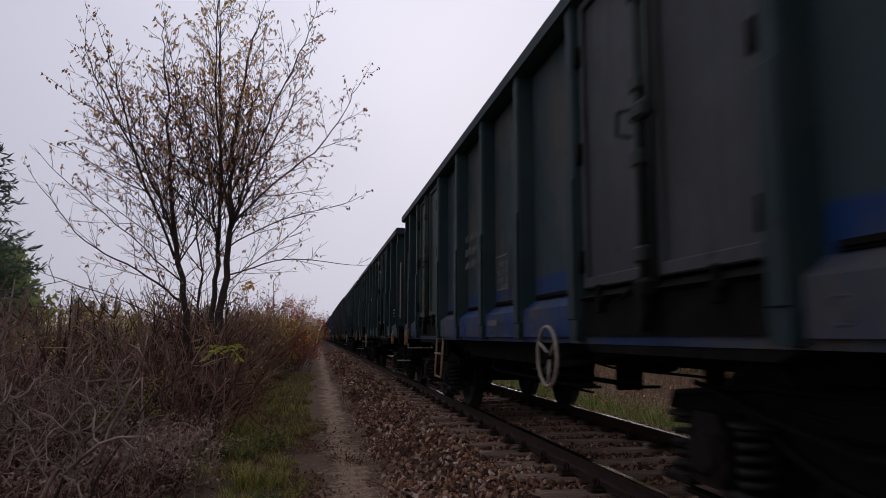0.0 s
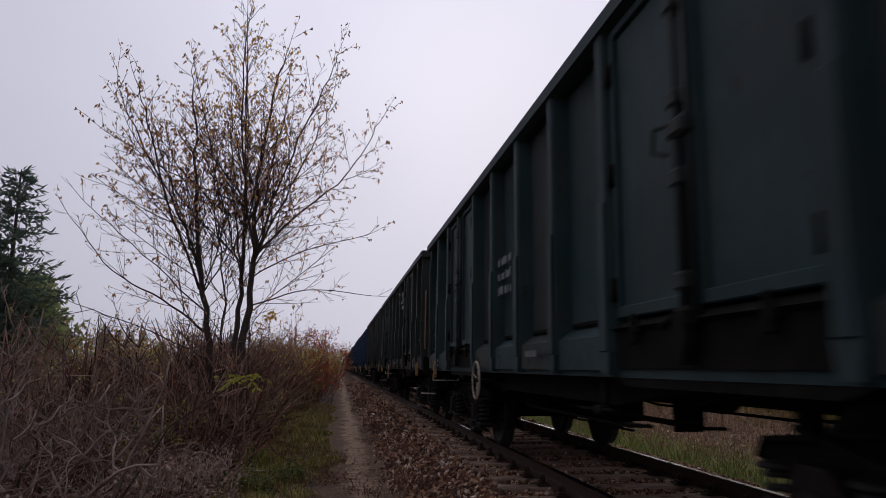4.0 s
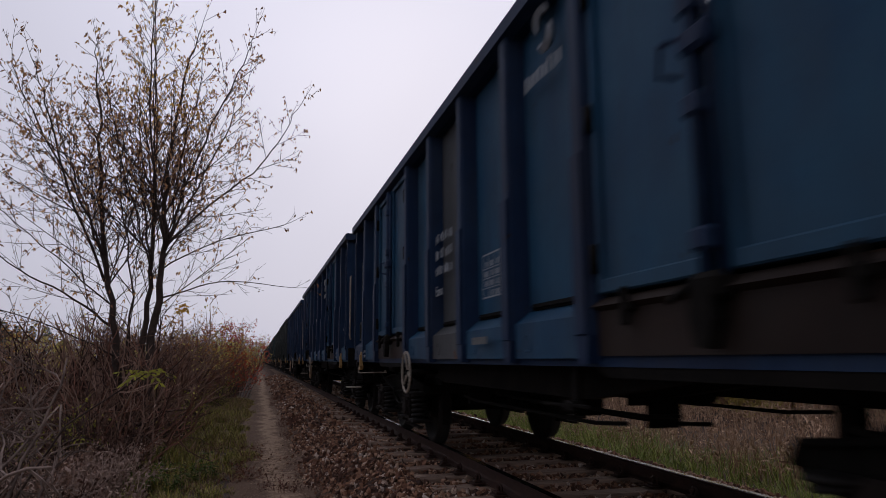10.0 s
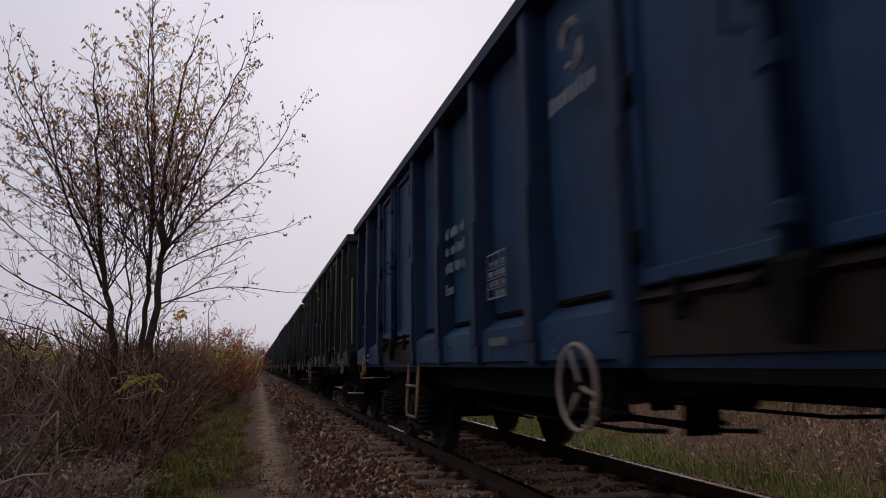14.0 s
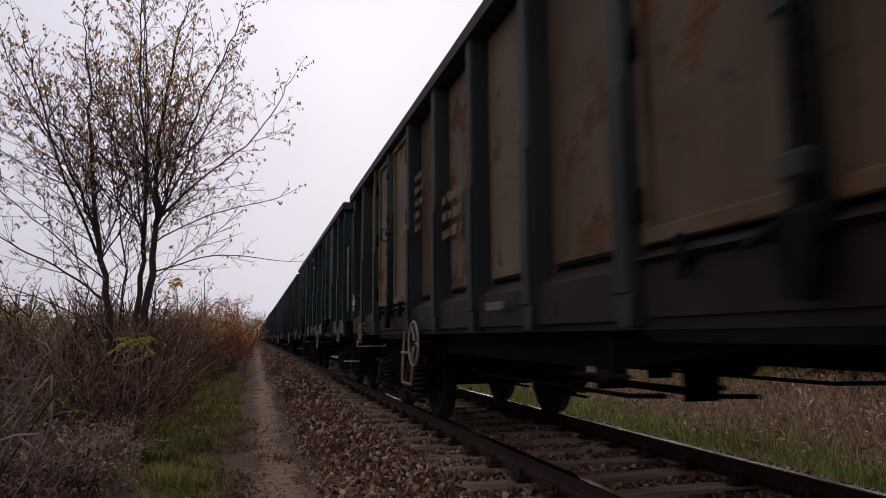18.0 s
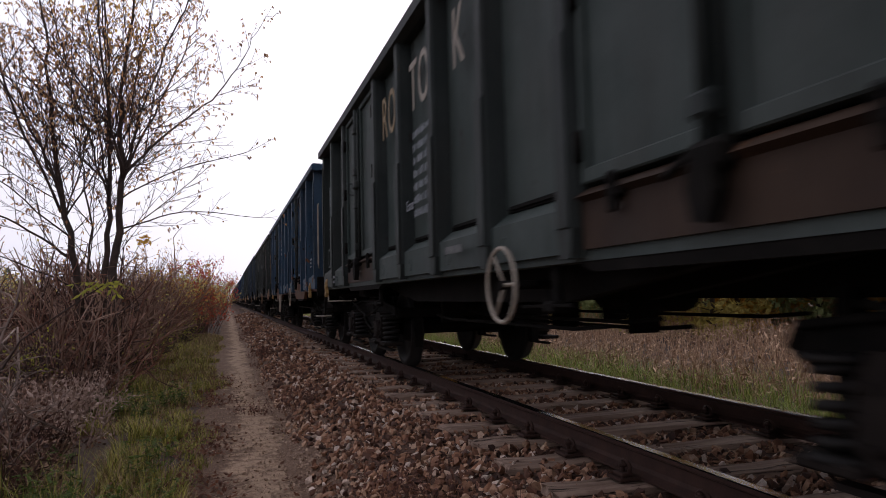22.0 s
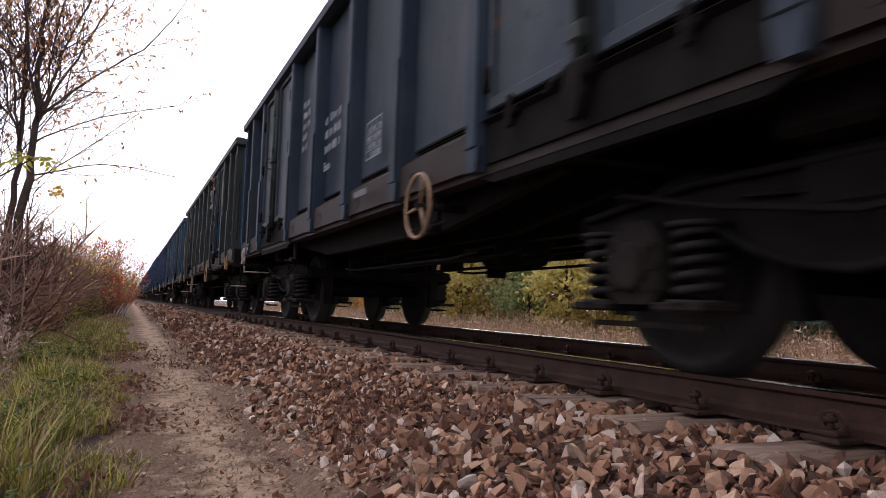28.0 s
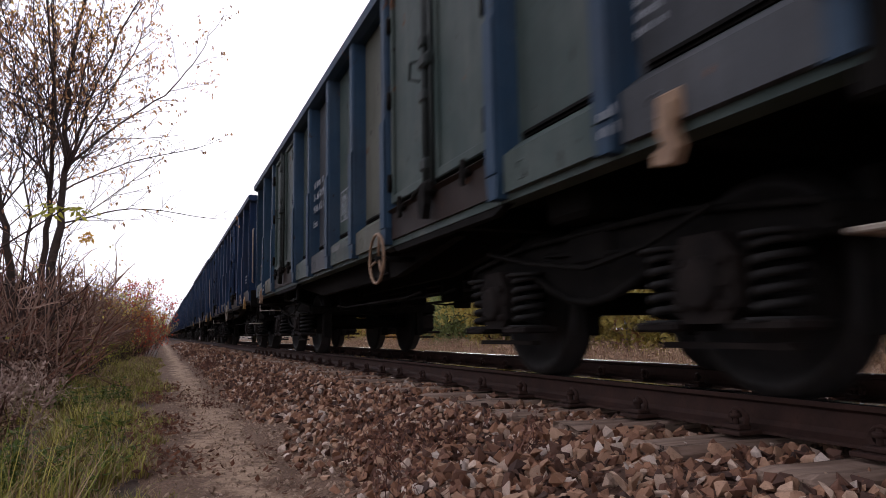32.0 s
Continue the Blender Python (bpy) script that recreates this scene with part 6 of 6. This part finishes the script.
for _ in range(8000):
    y = -1.0 + 22 * gr.random() ** 1.8
    x = -0.45 - 4.5 * gr.random() ** 1.4
    o = Vector((gr.gauss(0, 1), gr.gauss(0, 1), gr.uniform(0.0, 0.7))).normalized()
    litter.leaf(Vector((x, y, gr.uniform(0.0, 0.05))), o, o.cross(Vector((gr.gauss(0, 0.3), gr.gauss(0, 0.3), 1))).normalized(), gr.uniform(0.03, 0.07), 0.014)
for _ in range(4200):
    y = 1.2 + 12 * gr.random() ** 1.8
    x = gr.gauss(-0.02, 0.15) if gr.random() < 0.85 else gr.gauss(0.75, 0.14)
    if lump(x * 1.5, y, 1.0) < -0.1:
        continue
    o = Vector((gr.gauss(0, 1), gr.gauss(0, 1), gr.uniform(0.1, 0.8))).normalized()
    litter.leaf(Vector((x, y, 0.015)), o, o.cross(Vector((gr.gauss(0, 0.4), gr.gauss(0, 0.4), 1))).normalized(), gr.uniform(0.025, 0.065), 0.015)
tagged(litter.done("leaf_litter", leaves("fallen_leaves", (0.22, 0.095, 0.055), (0.09, 0.048, 0.036))), "fallen brown leaves", "leaves", kind="stuff")
# russet weeds at the foot of the ballast
rw = Strands()
for _ in range(180):
    y = 2.0 + 26 * gr.random() ** 1.3
    x = 1.0 + gr.gauss(0, 0.2)
    if lump(x * 0.9, y, 0.85) < 0.12 + (0.15 if y < 6 else 0):
        continue
    for _ in range(gr.randint(6, 15)):
        p = Vector((x + gr.gauss(0, 0.08), y + gr.gauss(0, 0.09), bed_height(x, y)))
        pts = twig_path(gr, p, (gr.gauss(0, 0.55), gr.gauss(0, 0.55), 1), gr.uniform(0.08, 0.24), 0.3, 3)
        rw.stem(pts, 0.0025, 0.0012)
        for q in pts[1:]:
            for _ in range(2):
                o = any_way(gr)
                rw.leaf(q + any_way(gr) * 0.012, o, o.cross(any_way(gr)).normalized(), gr.uniform(0.02, 0.04), 0.009)
tagged(rw.done("russet_weeds", RED_WEED), "dark russet weeds along the ballast edge", "weeds", kind="stuff")

# the meadow beyond the track
mg, md = Strands(), Strands()
for _ in range(32000):
    y = 1.0 + 60 * gr.random() ** 1.5
    x = 4.95 + 2.6 * gr.random() ** 1.5 + 0.5 * lump(7, y, 0.4)
    t = gr.uniform(0.14, 0.50) * (1 + 0.6 * lump(x, y, 0.8))
    mg.blade(x, y, -0.13, t, t * gr.uniform(0.3, 1.0), gr.uniform(0, 6.28), 0.007)
for _ in range(26000):
    y = 0.5 + 80 * gr.random() ** 1.4
    x = 6.3 + 14 * gr.random() ** 1.2
    t = gr.uniform(0.15, 0.7) * (1 + 0.9 * lump(x, y, 0.45))
    base = Vector((x, y, -0.13))
    md.stem(twig_path(gr, base, (gr.gauss(0, 0.22), gr.gauss(0, 0.22), 1), t, 0.25, 2, 0.0), 0.006, 0.003)
    for _ in range(2):
        q = base + Vector((gr.gauss(0, 0.06), gr.gauss(0, 0.06), t * gr.uniform(0.4, 1.0)))
        o = any_way(gr)
        md.leaf(q, o, o.cross(any_way(gr)).normalized(), gr.uniform(0.06, 0.15), gr.uniform(0.008, 0.02))
tagged(mg.done("trackside_grass", TRACK_GRASS), "green grass beyond the track", "grass", kind="stuff")
tagged(md.done("reeds", STRAW), "brown dead reeds and goldenrod in the meadow", "reeds", kind="stuff")


def crown_tree(seed, high, wide, leaf_mat, trunk_mat, label, clumps=84, per=40, size=0.22, low=0.04):
    """A leafy tree: tapered trunk, limbs and many small leaves in uneven clumps."""
    r = random.Random(seed)
    t = tagged(new("leafy_tree"), label, "tree", "trees beyond the meadow")
    bm = bmesh.new()
    trunk = [(r.uniform(-0.04, 0.04) * high * k / 5, r.uniform(-0.04, 0.04) * high * k / 5, high * 0.92 * k / 5) for k in range(6)]
    tube(bm, trunk, [high * 0.018 * (1 - 0.85 * k / 5) for k in range(6)], 7)
    part("trunk", bm, trunk_mat, t)
    limbs, lv = Strands(), Strands()
    for _ in range(clumps):
        h = high * (low + (1 - low) * r.random() ** 0.9)
        reach = wide * math.sin(math.pi * min(0.97, 0.15 + 0.85 * (h / high - low) / (1 - low))) * r.uniform(0.25, 1.0)
        a = r.uniform(0, 6.283)
        c = Vector((math.cos(a) * reach, math.sin(a) * reach, h))
        limbs.stem(twig_path(r, (0, 0, h * 0.75), c - Vector((0, 0, h * 0.75)), (c - Vector((0, 0, h * 0.75))).length, 0.1, 3, 0.02), 0.02, 0.006)
        for _ in range(per):
            p = c + any_way(r) * (wide * 0.30 * r.random() ** 0.5)
            o = any_way(r, -0.3)
            lv.leaf(p, o, o.cross(any_way(r)).normalized(), size * r.uniform(0.6, 1.3), size * 0.33)
    limbs.done("bough_frame", trunk_mat, t)
    lv.done("crown", leaf_mat, t)
    return t


def conifer(seed, high, wide, label):
    r = random.Random(seed)
    t = tagged(new("conifer"), label, "tree", "conifers")
    bm = bmesh.new()
    tube(bm, [(0, 0, 0), (0.02, 0, high * 0.5), (0, 0.02, high)], [0.09, 0.05, 0.01], 7)
    part("trunk", bm, BARK, t)
    lv = Strands()
    for _ in range(int(high * 44)):
        h = high * (0.05 + 0.95 * r.random())
        a, reach = r.uniform(0, 6.283), wide * (1 - h / high) ** 0.8 * r.uniform(0.6, 1.1) + 0.08
        d = Vector((math.cos(a), math.sin(a), r.uniform(-0.2, 0.35)))
        n = max(3, int(reach * 14))
        for i in range(n):
            p = Vector((0, 0, h)) + d * reach * (i + 1) / n
            for _ in range(4):
                o = (d + any_way(r) * 0.9).normalized()
                lv.leaf(p, o, o.cross(any_way(r)).normalized(), r.uniform(0.10, 0.2), 0.018)
    lv.done("crown", NEEDLE, t)
    return t


KINDS = [crown_tree(1, 6.0, 1.9, LEAF_GOLD, BARK, "tree with thinning golden leaves"), crown_tree(2, 5.0, 2.0, LEAF_OLIVE, BARK, "bushy tree with olive-yellow leaves"),
         crown_tree(3, 7.5, 1.9, LEAF_RUST, BIRCH, "pale-trunked birch with rusty orange leaves"), crown_tree(4, 4.2, 2.0, LEAF_GREEN, BARK, "rounded tree with dull green leaves", low=0.05),
         conifer(5, 4.5, 1.5, "young dark green conifer")]
tr = random.Random(8)
rows = []
for i in range(46):
    y = 3 + 95 * (i / 46) ** 1.15
    rows.append((17.0 + tr.uniform(-2.0, 2.5) + 0.04 * y, y, (0, 1, 2, 3, 1, 0, 2, 4, 0, 3)[i % 10]))
for i in range(34):
    rows.append((25 + tr.uniform(-3, 5), 2 + 3.4 * i, tr.choice((0, 1, 2, 2, 3))))
for i in range(16):
    rows.append((-12 - 12 * tr.random(), 26 + 70 * (i / 16), tr.choice((4, 4, 3, 4, 3))))
used = set()
for x, y, k, *tall in rows + [(-10.7, 24.5, 4, 1.8), (-11.2, 22.6, 4, 1.5), (-10.2, 23.4, 4, 1.1), (-12.8, 26, 4, 1.7), (-10.4, 25.5, 3, 0.95), (13.5, 33.5, 3), (13.6, 29.0, 1), (13.0, 37.0, 4), (13.8, 21.0, 1), (14.4, 24.5, 3), (13.8, 17.5, 1), (18.5, 16.6, 2), (17.5, 18.6, 2), (19.5, 15.2, 2), (15.5, 18.5, 0), (15, 31, 0), (15.5, 27, 2), (16, 39, 1), (15, 44, 0), (14.5, 50, 2), (14, 56, 1)]:
    s = tall[0] if tall else tr.uniform(0.75, 1.25)
    m = pose(x, y, -0.15, 0, 0, tr.uniform(0, 360))
    if k in used:
        ob = copy_thing(KINDS[k], m)
    else:
        used.add(k)
        ob = KINDS[k]
        ob.matrix_basis = m
    ob.scale = (s, s, s)


# ---- movement ----
def travelled(t):
    """Metres rolled at t; the train slows down a little on the way."""
    return -0.026 + 7.1901 * t + 0.00114 * t * t - 0.0002418 * t ** 3


def motions():
    stops = [0.5 * i for i in range(65)]
    way = {t: travelled(t) for t in stops}
    for k, w in enumerate(WAGONS):
        walk(w, [(t, pose(TRACK_X, 13.2 - HALF + SPACING * k - way[t], RAIL_Z)) for t in stops])
    turns = [(2 * i / 30, math.degrees(travelled(2 * i / 30) / 0.46)) for i in range(481)]
    for y, sets in WHEELSETS.items():
        walk(sets[0], [(t, pose(0, y, 0.46, a % 360)) for t, a in turns])
        keys = sets[0].animation_data
        for ws in sets[1:]:
            ws.rotation_mode = "QUATERNION"
            ws.animation_data_create()
            ws.animation_data.action = keys.action
            ws.animation_data.action_slot = keys.action_slot


motions()
